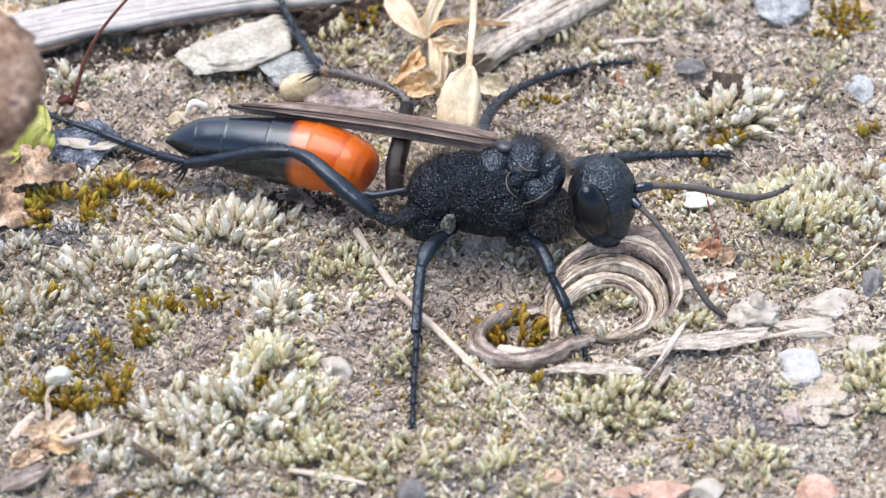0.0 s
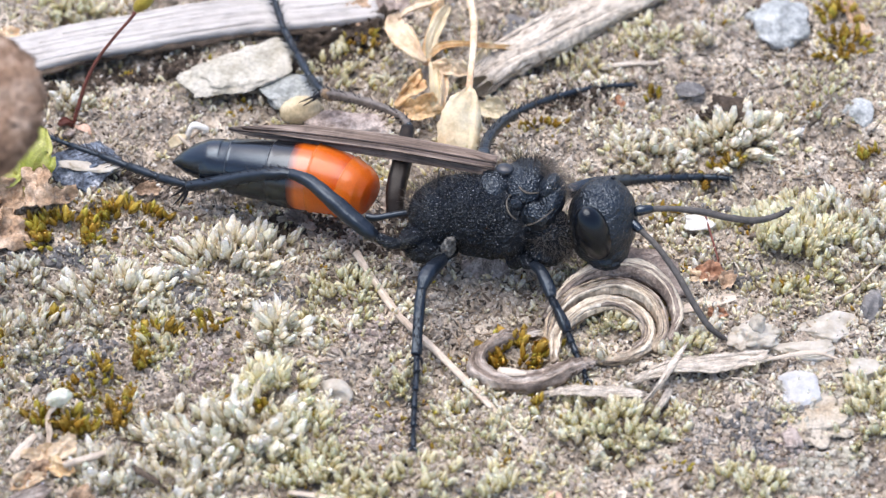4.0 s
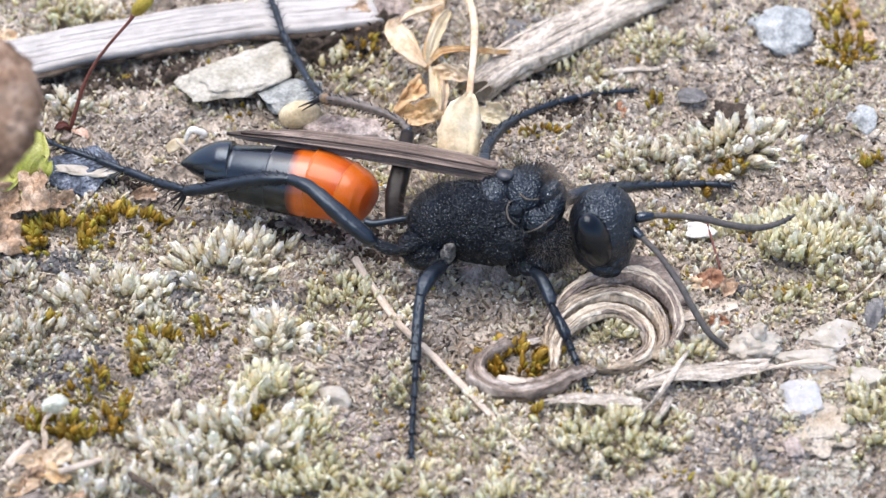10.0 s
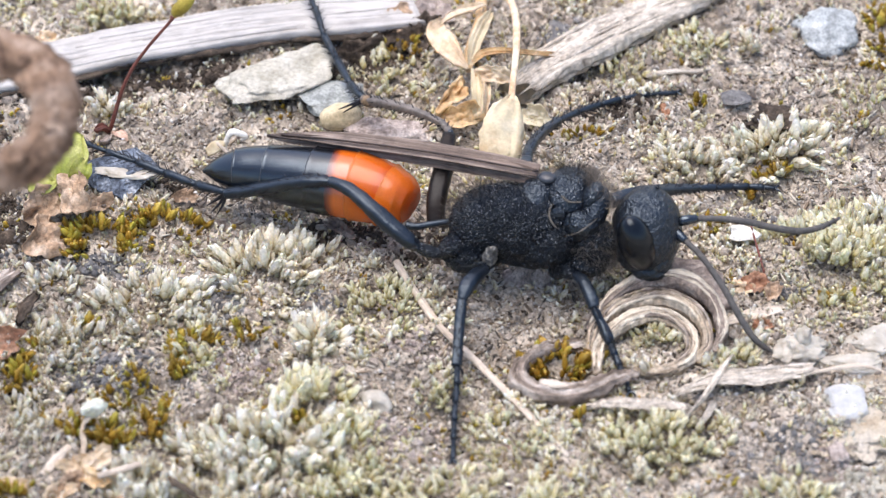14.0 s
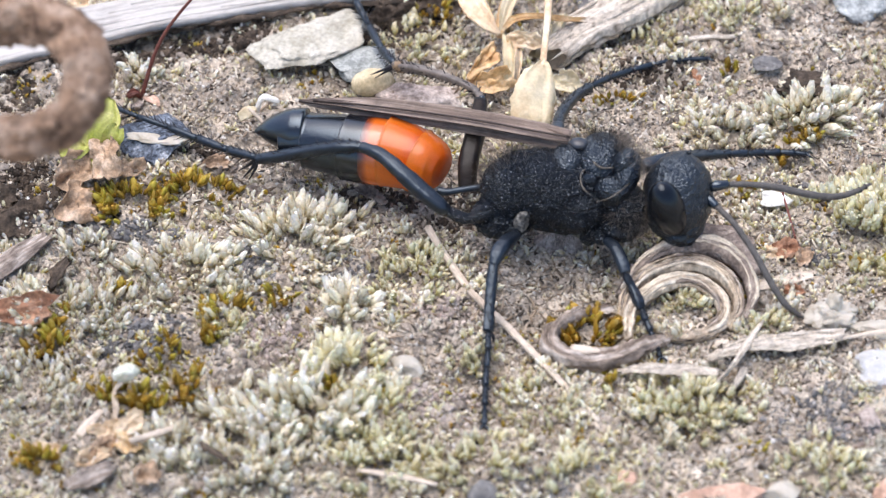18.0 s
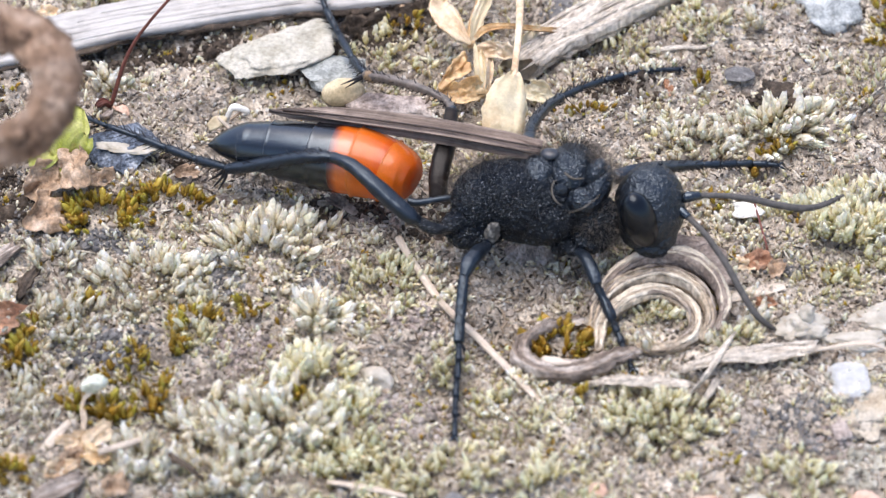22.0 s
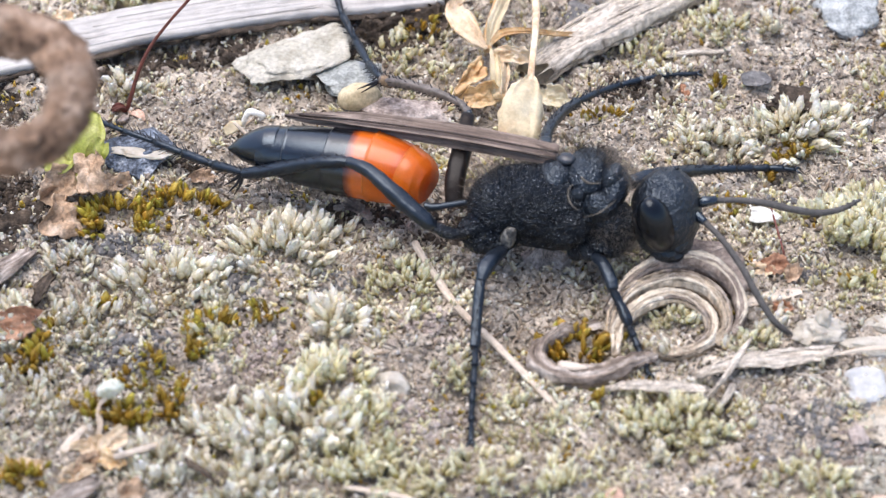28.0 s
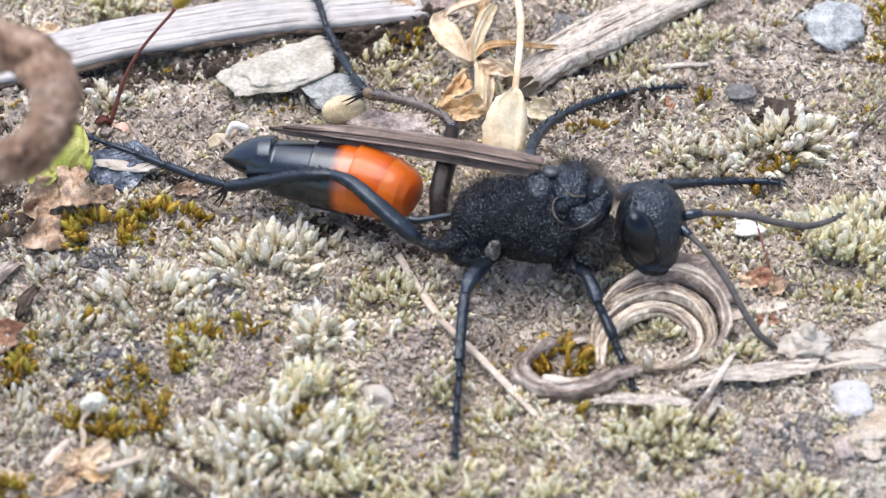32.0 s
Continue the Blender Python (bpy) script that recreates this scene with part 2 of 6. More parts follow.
ROUGHCHITIN = surface("granular_chitin", [(0.002, 0.0025, 0.004), (0.005, 0.006, 0.009)], 1.2, 17.0, rough=0.27, spec=0.5, bump=1.0, depth=0.11, contrast=0.5, tint=(0.75, 0.88, 1.0), dust_glint=12.0, beads=9.5)
SCUTE = surface("punctured_chitin", [(0.003, 0.004, 0.006), (0.009, 0.012, 0.018)], 1.2, 17.0, rough=0.32, spec=0.75, bump=1.0, depth=0.05, contrast=0.5, tint=(0.72, 0.87, 1.0), dust_glint=12.0, beads=10.0)
TEGULA = surface("slate_blue_chitin", [(0.012, 0.015, 0.02), (0.04, 0.047, 0.058)], 1.5, 12.0, rough=0.35, spec=0.6, bump=0.3, depth=0.02)
PALERIDGE = surface("pale_ridge", [(0.03, 0.026, 0.022), (0.17, 0.15, 0.12)], 3.0, 14.0, rough=0.5, bump=0.4, depth=0.03)
GREENSTONE = surface("grey_green_stone", [(0.20, 0.22, 0.205), (0.33, 0.35, 0.33), (0.46, 0.475, 0.45)], 1.0, 8.0, rough=0.6, bump=0.6, contrast=0.25, blotch=(1.0, 0.7, 1.12))
CRUST = surface("stained_crust", [(0.40, 0.30, 0.19), (0.48, 0.415, 0.32), (0.54, 0.495, 0.42)], 0.7, 8.0, bump=0.8, depth=0.1, contrast=0.3, blotch=(0.9, 0.75, 1.1))
CUP = surface("pale_green_cup", [(0.50, 0.53, 0.39), (0.66, 0.68, 0.56), (0.74, 0.75, 0.67)], 0.9, 7.0, rough=0.5, sss=0.2, bump=0.3, contrast=0.12)
ICE = surface("bluish_quartz", [(0.39, 0.395, 0.39), (0.475, 0.48, 0.475), (0.53, 0.535, 0.53)], 0.9, 6.0, rough=0.35, sss=0.2, bump=0.6, contrast=0.12, blotch=(0.9, 0.85, 1.05))
LEGCHITIN = surface("leg_chitin", [(0.004, 0.006, 0.010), (0.011, 0.016, 0.025)], 2.0, 9.0, rough=0.36, spec=0.65, bump=0.5, depth=0.02, tint=(0.72, 0.87, 1.0), beads=9.0)
ANTENNA = surface("antenna_chitin", [(0.055, 0.052, 0.05), (0.115, 0.106, 0.098)], 3.0, 18.0, rough=0.6, spec=0.4, bump=0.4, depth=0.03)
THIGH = surface("dark_brown_chitin", [(0.005, 0.004, 0.004), (0.02, 0.014, 0.01)], 1.0, 9.0, rough=0.3, spec=0.2, bump=0.5, depth=0.03)
BRISTLE = surface("bristle", [(0.008, 0.008, 0.01), (0.02, 0.02, 0.025)], 2.0, 16.0, rough=0.5, bump=0)
FUZZ = surface("fuzz", [(0.016, 0.014, 0.013), (0.05, 0.042, 0.035)], 2.0, 16.0, rough=0.5, bump=0)
HAZE = surface("pale_fuzz", [(0.10, 0.085, 0.07), (0.26, 0.22, 0.18)], 2.0, 16.0, rough=0.4, bump=0)
EYE = surface("compound_eye", [(0.003, 0.004, 0.006), (0.005, 0.006, 0.009)], 0.5, 30.0, rough=0.22, spec=0.42, bump=0.05, depth=0.003, tint=(0.82, 0.92, 1.0))
ORANGE = surface("orange_chitin", [(0.85, 0.8, 0.8), (1, 1, 1)], 0.5, 12.0, rough=0.22, spec=0.45, sss=0.15, bump=0.15, depth=0.02, contrast=0.08,
                 along=[(0.40, 0.05, 0.004), (0.50, 0.078, 0.006), (0.58, 0.11, 0.009), (0.60, 0.125, 0.010), (0.60, 0.13, 0.011), (0.64, 0.17, 0.025)])
BANDED = surface("orange_to_black_chitin", [(0.9, 0.9, 0.9), (1, 1, 1)], 0.5, 12.0, rough=0.22, spec=0.9, tint=(0.8, 0.91, 1.0), bump=0.15, depth=0.02, contrast=0.08,
                 along=[(0.62, 0.13, 0.010)] * 6 + [(0.24, 0.045, 0.009)] + [(0.008, 0.009, 0.012)] * 5)
WING = surface("smoky_wing", [(0.075, 0.053, 0.041), (0.20, 0.15, 0.12), (0.36, 0.29, 0.245)], 0.9, 3.0, (0.2, 8, 1), uv=True, rough=0.45, spec=0.25, bump=0.6, depth=0.06, contrast=0.4, blotch=(0.8, 0.6, 1.15))
VEIN = surface("wing_vein", [(0.02, 0.014, 0.011), (0.05, 0.032, 0.025)], 1.0, 8.0, rough=0.4, bump=0.2)
DUSKY = surface("dusky_brown_chitin", [(0.07, 0.058, 0.05), (0.22, 0.185, 0.16)], 1.2, 8.0, rough=0.35, spec=0.5, bump=0.3)
JOINT = surface("tan_joint", [(0.18, 0.12, 0.07), (0.36, 0.26, 0.16)], 1.5, 8.0, rough=0.45, bump=0.2)
GREYCOXA = surface("dusty_grey_chitin", [(0.01, 0.01, 0.011), (0.10, 0.10, 0.095), (0.36, 0.34, 0.30)], 3.5, 14.0, rough=0.6, bump=0.8)


# ---- making meshes, in millimetres ----
def relief(x, y):
    """The height of the ground."""
    return (0.28 * np.sin(0.31 * x + 0.7) * np.sin(0.27 * y + 0.4) + 0.16 * np.sin(0.62 * x - 0.41 * y + 1.1)
            + 0.09 * np.sin(1.15 * y + 0.53 * x))


def thing(name, base, label, category, group=""):
    ob = new(name)
    ob.empty_display_size = 0.002
    ob.location = Vector(base) * MM
    return tagged(ob, label, category, group)


def to_mesh(name, bm, material, base):
    bm.normal_update()
    me = bpy.data.meshes.new(name)
    bmesh.ops.transform(bm, matrix=Matrix.Scale(MM, 4) @ Matrix.Translation(-Vector(base)), verts=bm.verts)
    bm.to_mesh(me)
    bm.free()
    me.materials.append(material)
    for p in me.polygons:
        p.use_smooth = True
    return me


def part(name, bm, material, parent, label=""):
    top = parent
    while top.parent:
        top = top.parent
    ob = new(name, to_mesh(name, bm, material, top.location / MM))
    ob.parent = parent
    return tagged(ob, label)


def solid(name, bm, material, base, label, category, group="", kind=""):
    ob = new(name, to_mesh(name, bm, material, base))
    ob.location = Vector(base) * MM
    return tagged(ob, label, category, group, kind)


def smooth_path(pts, steps):
    """Catmull-Rom through rows of numbers."""
    q = np.array(pts, float)
    q = np.vstack([2 * q[0] - q[1], q, 2 * q[-1] - q[-2]])
    out = []
    for i in range(1, len(q) - 2):
        for k in range(steps):
            s = k / steps
            a, b, c, d = q[i - 1], q[i], q[i + 1], q[i + 2]
            out.append(0.5 * (2 * b + (c - a) * s + (2 * a - 5 * b + 4 * c - d) * s * s + (3 * b - a - 3 * c + d) * s ** 3))
    out.append(q[-2])
    return np.array(out)


def sweep(bm, pts, widths, thick, steps=6, ring=12, square=1.0, fibre=0.0, cup=0.0, up=(0, 0, 1), seed=0, ragged=0.0, wobble=0.0, crumbly=0.0):
    """A closed section drawn along a path. widths and thick: half sizes at the path's points; square under 1 makes the section
    boxy; fibre: depth of grooves along it; cup: how far its edges turn up; ragged: broken ends."""
    if not isinstance(widths, (list, tuple)):
        widths = [widths] * len(pts)
    if not isinstance(thick, (list, tuple)):
        thick = [thick] * len(pts)
    rows = smooth_path([(*p, w, h) for p, w, h in zip(pts, widths, thick)], steps)
    uvl = bm.loops.layers.uv.verify()
    al = bm.verts.layers.float.get("along") or bm.verts.layers.float.new("along")
    loops, run, last, n = [], 0.0, None, len(rows)
    ref = Vector(up)
    rnd = random.Random(seed)
    rag = [rnd.uniform(-1, 1) * ragged for _ in range(ring)]
    for i, r in enumerate(rows):
        p = Vector(r[:3])
        tan = (Vector(rows[min(i + 1, n - 1)][:3]) - Vector(rows[max(i - 1, 0)][:3])).normalized()
        side = tan.cross(ref)
        if side.length < 1e-4:
            side = tan.orthogonal()
        side.normalize()
        nor = side.cross(tan).normalized()
        if up is None or not any(up):
            ref = nor
        if last is not None:
            run += (p - last).length
        last = p
        w, h = max(r[3], 0.004), max(r[4], 0.004)
        loop = []
        for k in range(ring):
            a = 2 * math.pi * k / ring
            ca, sa = math.cos(a), math.sin(a)
            u = math.copysign(abs(ca) ** square, ca)
            v = math.copysign(abs(sa) ** square, sa)
            g = noise.noise(Vector((u * 3.1 + seed * 7.3, v * 2.0 + seed, run * 0.22))) * fibre
            g += noise.noise(Vector((u * 9.0 + seed, v * 3.0, run * 0.5 + 5))) * fibre * 0.6
            o = side * (u * w + noise.noise(Vector((run * 0.35, seed * 3.7 + (u > 0), 0))) * wobble)
            o += nor * (v * h + g + cup * u * u * w)
            if crumbly:
                c = p + o
                o += o.normalized() * crumbly * (noise.noise(c * 1.6) + 0.7 * noise.noise(c * 4.2))
            if ragged and i in (0, n - 1):
                o += tan * rag[k]
            vert = bm.verts.new(p + o)
            vert[al] = i / (n - 1)
            loop.append((vert, run, (u + (2 if v < 0 else 0)) * w))
        loops.append(loop)
    for a, b in zip(loops, loops[1:]):
        for k in range(ring):
            j = (k + 1) % ring
            four = (a[k], a[j], b[j], b[k])
            f = bm.faces.new([x[0] for x in four])
            for l, x in zip(f.loops, four):
                l[uvl].uv = (x[1] + seed * 3.1, x[2])
    bm.faces.new([x[0] for x in reversed(loops[0])])
    bm.faces.new([x[0] for x in loops[-1]])
    return bm


def tube(bm, pts, radii, steps=5, ring=10, up=(0.3, 0.2, 1)):
    return sweep(bm, pts, radii, radii, steps, ring, up=up)


def blob(bm, at, size, turn=0.0, rough=0.0, freq=1.0, detail=3, seed=0, tilt=0.0, cuts=0, roll=0.0, pits=0.0):
    """A rounded lump: an icosphere with half sizes, uneven by rough, with a few flat facets cut off."""
    res = bmesh.ops.create_icosphere(bm, subdivisions=detail, radius=1)["verts"]
    rnd = random.Random(seed)
    planes = [(Vector((rnd.gauss(0, 1), rnd.gauss(0, 1), rnd.gauss(0, 1))).normalized(), rnd.uniform(0.5, 0.88)) for _ in range(cuts)]
    m = Matrix.Translation(at) @ Euler((radians(roll), radians(tilt), radians(turn))).to_matrix().to_4x4() @ Matrix.Diagonal((*size, 1))
    for v in res:
        p = v.co.copy()
        for nrm, d in planes:
            over = p.dot(nrm) - d
            if over > 0:
                p -= nrm * over * 0.97
        q = p * freq + Vector((seed * 5.1, seed * 2.3, 0))
        p *= 1 + rough * noise.noise(q) + rough * 0.5 * noise.noise(q * 2.7) + rough * 0.25 * noise.noise(q * 6.5)
        if pits:
            w = Vector((p.x * size[0], p.y * size[1], p.z * size[2])) * 13.0
            p *= 1 + pits * (1.1 - 2.2 * abs(noise.noise(w)) + 0.7 * noise.noise(w * 2.3))
        v.co = m @ p
    return bm


def crumple(bm, at, rx, ry, turn=0.0, tilt=0.0, roll=0.0, seed=1, fold=0.3, thick=0.05, curl=0.3):
    """A dry leaf: a torn, folded sheet with some thickness."""
    m = Matrix.Translation(at) @ Euler((radians(roll), radians(tilt), radians(turn))).to_matrix().to_4x4()
    rings, spokes, layers = 9, 34, []
    for lift in (thick / 2, -thick / 2):
        rows = []
        for i in range(rings + 1):
            row = []
            for k in range(spokes if i else 1):
                a = 2 * math.pi * k / spokes
                e = Vector((math.cos(a), math.sin(a), seed * 1.7))
                g = i / rings * (1 + 0.45 * noise.noise(e * 1.4) + 0.25 * noise.noise(e * 4.0))
                x, y = g * math.cos(a), g * math.sin(a)
                q = Vector((x * 1.3, y * 1.3, seed * 3.3))
                z = fold * (noise.noise(q) * 1.6 + 0.8 * noise.noise(q * 2.4) + 0.4 * noise.noise(q * 5.5)) + curl * ry * (y * y - 0.3 * x * x)
                row.append(bm.verts.new(m @ Vector((x * rx, y * ry, z + lift))))
            rows.append(row)
        layers.append(rows)
    for rows, flip in ((layers[0], False), (layers[1], True)):
        for k in range(spokes):
            j = (k + 1) % spokes
            face = [rows[0][0], rows[1][k], rows[1][j]]
            bm.faces.new(face[::-1] if flip else face)
            for i in range(1, rings):
                face = [rows[i][k], rows[i + 1][k], rows[i + 1][j], rows[i][j]]
                bm.faces.new(face[::-1] if flip else face)
    for k in range(spokes):
        j = (k + 1) % spokes
        bm.faces.new((layers[0][rings][k], layers[1][rings][k], layers[1][rings][j], layers[0][rings][j]))
    return bm


def grown(*made):
    """A fresh bmesh with each of the shapes made in it: (function, arguments, named arguments)."""
    bm = bmesh.new()
    for fn, args, named in made:
        fn(bm, *args, **named)
    return bm


def pebble(name, at, size, material, label, turn=0, rough=0.18, cuts=4, seed=1, category="stone", freq=1.0, tilt=0, roll=0, sink=0.35, detail=4, group=""):
    """A stone that sits in the ground by a part of its height."""
    at = Vector(at)
    at.z = max(at.z, float(ground_height(at.x, at.y))) + size[2] * (1 - 2 * sink)
    bm = blob(bmesh.new(), at, size, turn, rough, freq, detail, seed, tilt, cuts, roll)
    return solid(name, bm, material, (at.x, at.y, at.z - size[2]), label, category, group)


# ---- ground: one sheet, fine in the middle and coarser outward ----
LUMPS = [(span, n, size, np.random.default_rng(40 + n).random((n + 2, n + 2)) - 0.5) for span, n, size in ((61.0, 45, 0.55), (53.0, 95, 0.42), (57.0, 210, 0.28), (59.0, 400, 0.17))]


# trodden places with little relief: x, y and radius
LEVEL = [(15.0, -8.3, 3.6), (9.0, -8.5, 2.5), (6.5, -6.0, 3.0), (-9.0, 10.5, 2.5), (15.8, 15.3, 2.0), (12.0, -16.5, 4.0), (-16.2, 4.6, 2.0)]


def ground_height(x, y):
    """The relief with its clods and crumbs."""
    x, y = np.asarray(x, float), np.asarray(y, float)
    z = relief(x, y) - 0.1
    calm = np.clip(1.3 - np.maximum(abs(x) / 60, abs(y) / 60), 0, 1)
    for px, py, r in LEVEL:
        calm = calm * (1 - 0.7 * np.exp(-((x - px) ** 2 + (y - py) ** 2) / r ** 2))
    for span, n, size, g in LUMPS:
        u, v = (x / span % 1.0) * n, (y / span % 1.0) * n
        i, j = u.astype(int), v.astype(int)
        a, b = u - i, v - j
        a, b = a * a * (3 - 2 * a), b * b * (3 - 2 * b)
        z = z + size * calm * (g[i, j] * (1 - a) * (1 - b) + g[i + 1, j] * a * (1 - b) + g[i, j + 1] * (1 - a) * b + g[i + 1, j + 1] * a * b)
    return z


def build_ground():
    def spread(lo, hi, step):
        mid = np.arange(lo, hi, step)
        out = np.cumsum(step * 1.16 ** np.arange(1, 66))
        out = out[out < 6000]
        return np.concatenate([lo - out[::-1], mid, hi + out])

    xs, ys = spread(-26, 23, 0.11), spread(-22, 21, 0.13)
    x, y = np.meshgrid(xs, ys, indexing="ij")
    z = ground_height(x, y)
    nx, ny = x.shape
    co = np.stack([x, y, z], -1).reshape(-1, 3) * MM
    i, j = np.meshgrid(np.arange(nx - 1), np.arange(ny - 1), indexing="ij")
    a = (i * ny + j).ravel()
    quads = np.stack([a, a + ny, a + ny + 1, a + 1], -1)
    me = bpy.data.meshes.new("ground")
    me.vertices.add(len(co))
    me.vertices.foreach_set("co", co.ravel())
    me.loops.add(quads.size)
    me.loops.foreach_set("vertex_index", quads.ravel().astype(np.int32))
    me.polygons.add(len(quads))
    me.polygons.foreach_set("loop_start", np.arange(0, quads.size, 4, dtype=np.int32))
    me.update(calc_edges=True)
    me.shade_smooth()
    me.materials.append(SOIL)
    return tagged(new("ground", me), "pale grey-brown sandy soil crust", "soil", kind="structure")


build_ground()


# ---- many small pieces in one mesh ----
def scatter(name, shapes, places, material, label, category, kind="stuff", smooth=True):
    """One mesh of copies. shapes: (vertices, triangles, along); places: (which, 3x3 matrix, place)."""
    cos, tris, alongs, off = [], [], [], 0
    for which, m, p in places:
        v, f, s = shapes[which]
        cos.append(v @ m.T + p)
        tris.append(f + off)
        alongs.append(s)
        off += len(v)
    co, tri, al = np.concatenate(cos) * MM, np.concatenate(tris).astype(np.int32), np.concatenate(alongs)
    base = np.array([co[:, 0].mean(), co[:, 1].mean(), co[:, 2].min()])
    me = bpy.data.meshes.new(name)
    me.vertices.add(len(co))
    me.vertices.foreach_set("co", (co - base).ravel())
    me.loops.add(tri.size)
    me.loops.foreach_set("vertex_index", tri.ravel())
    me.polygons.add(len(tri))
    me.polygons.foreach_set("loop_start", np.arange(0, tri.size, 3, dtype=np.int32))
    me.update(calc_edges=True)
    if smooth:
        me.shade_smooth()
    else:
        me.shade_flat()
    at = me.attributes.new("along", "FLOAT", "POINT")
    at.data.foreach_set("value", al.astype(np.float32))
    me.materials.append(material)
    ob = new(name, me)
    ob.location = base
    return tagged(ob, label, category, kind=kind)


def bud_shape(seed, leaves=12, belly=0.22):
    """A moss shoot, 1 high: a plump pointed bud closely wrapped in leaves that grow paler to their tips."""
    rnd = random.Random(seed)
    v, s, f = [], [], []
    bx, by = rnd.uniform(-0.2, 0.2), rnd.uniform(-0.2, 0.2)
    ring, levels, top = 6, 5, rnd.uniform(1.7, 2.8)

    def girth(h):
        h = max(0.0, h)
        return belly * min(1.0, 0.55 + 1.4 * h) * (1 - min(1.0, h) ** top) ** 0.75

    for i in range(levels):
        h = (i / levels) ** 0.85
        for k in range(ring):
            a = 2 * math.pi * (k + 0.5 * (i % 2)) / ring
            r = girth(h) * rnd.uniform(0.6, 0.75)
            v.append((r * math.cos(a) + bx * h * h, r * math.sin(a) + by * h * h, h))
            s.append(h * 0.85)
    v.append((bx * 0.8, by * 0.8, 0.9))
    s.append(1.0)
    for i in range(levels - 1):
        for k in range(ring):
            a, b = i * ring + k, i * ring + (k + 1) % ring
            f += [(a, b, b + ring), (a, b + ring, a + ring)]
    f += [((levels - 1) * ring + k, (levels - 1) * ring + (k + 1) % ring, levels * ring) for k in range(ring)]
    for k in range(leaves):
        low = 0.66 * k / leaves + rnd.uniform(-0.03, 0.05)
        a = k * 2.4 + rnd.uniform(-0.3, 0.3)
        tall = rnd.uniform(0.3, 0.46)
        away, wide = rnd.uniform(0.0, 0.16) * (1.1 - low), belly * rnd.uniform(0.42, 0.62)
        ca, sa = math.cos(a), math.sin(a)
        o = len(v)
        for share, half in ((0.0, 0.6), (0.4, 1.0), (0.75, 0.7), (1.0, 0.0)):
            h = low + tall * share
            r = girth(min(h, 0.9)) * 0.92 + 0.015 + away * share ** 1.5
            for side in ((-1, 0, 1) if half else (0,)):
                q, w = r - abs(side) * wide * half * 0.45, side * wide * half
                v.append((q * ca - w * sa + bx * h * h, q * sa + w * ca + by * h * h, h))
                s.append(min(1.0, max(0.0, 0.05 + 0.55 * low + 0.62 * share)))
        level = max(0, min(levels - 1, round(low * levels)))
        f.append((level * ring + round(a / (2 * math.pi) * ring) % ring, o, o + 2))
        for q in (o, o + 3):
            f += [(q, q + 1, q + 4), (q, q + 4, q + 3), (q + 1, q + 2, q + 5), (q + 1, q + 5, q + 4)]
        f += [(o + 6, o + 7, o + 9), (o + 7, o + 8, o + 9)]
    return np.array(v), np.array(f), np.array(s)


def grain_shape(seed):
    bm = bmesh.new()
    blob(bm, (0, 0, 0), (1, 1, 1), 0, 0.5, 1.3, 1, seed, 0, 3)
    bm.verts.ensure_lookup_table()
    v = np.array([q.co[:] for q in bm.verts])
    bmesh.ops.triangulate(bm, faces=bm.faces)
    f = np.array([[q.index for q in p.verts] for p in bm.faces])
    bm.free()
    return v, f, np.ones(len(v))


BUDS = [bud_shape(i, 12 + i % 4, 0.17 + 0.009 * i) for i in range(12)]
SMALLBUDS = [bud_shape(20 + i, 5, 0.21 + 0.02 * i) for i in range(5)]
GRAINS = [grain_shape(i) for i in range(10)]


def lean(rng, dx, dy, size, wide=1.0):
    """A matrix for a shoot that leans towards (dx, dy)."""
    z = np.array([dx, dy, 1.0])
    z /= np.linalg.norm(z)
    a = rng.uniform(0, 2 * math.pi)
    x = np.array([math.cos(a), math.sin(a), 0])
    x -= z * x.dot(z)
    x /= np.linalg.norm(x)
    return np.stack([x * size * wide, np.cross(z, x) * size * wide, z * size], 1)


SHOOTS = {}


def shoot_mesh(which, material):
    """The shared mesh of a shoot, a millimetre high."""
    if (which, material.name) not in SHOOTS:
        v, f, s = BUDS[which]
        me = bpy.data.meshes.new("shoot")
        me.from_pydata((v * MM).tolist(), [], f.tolist())
        me.shade_smooth()
        me.attributes.new("along", "FLOAT", "POINT").data.foreach_set("value", s.astype(np.float32))
        me.materials.append(material)
        SHOOTS[which, material.name] = me
    return SHOOTS[which, material.name]


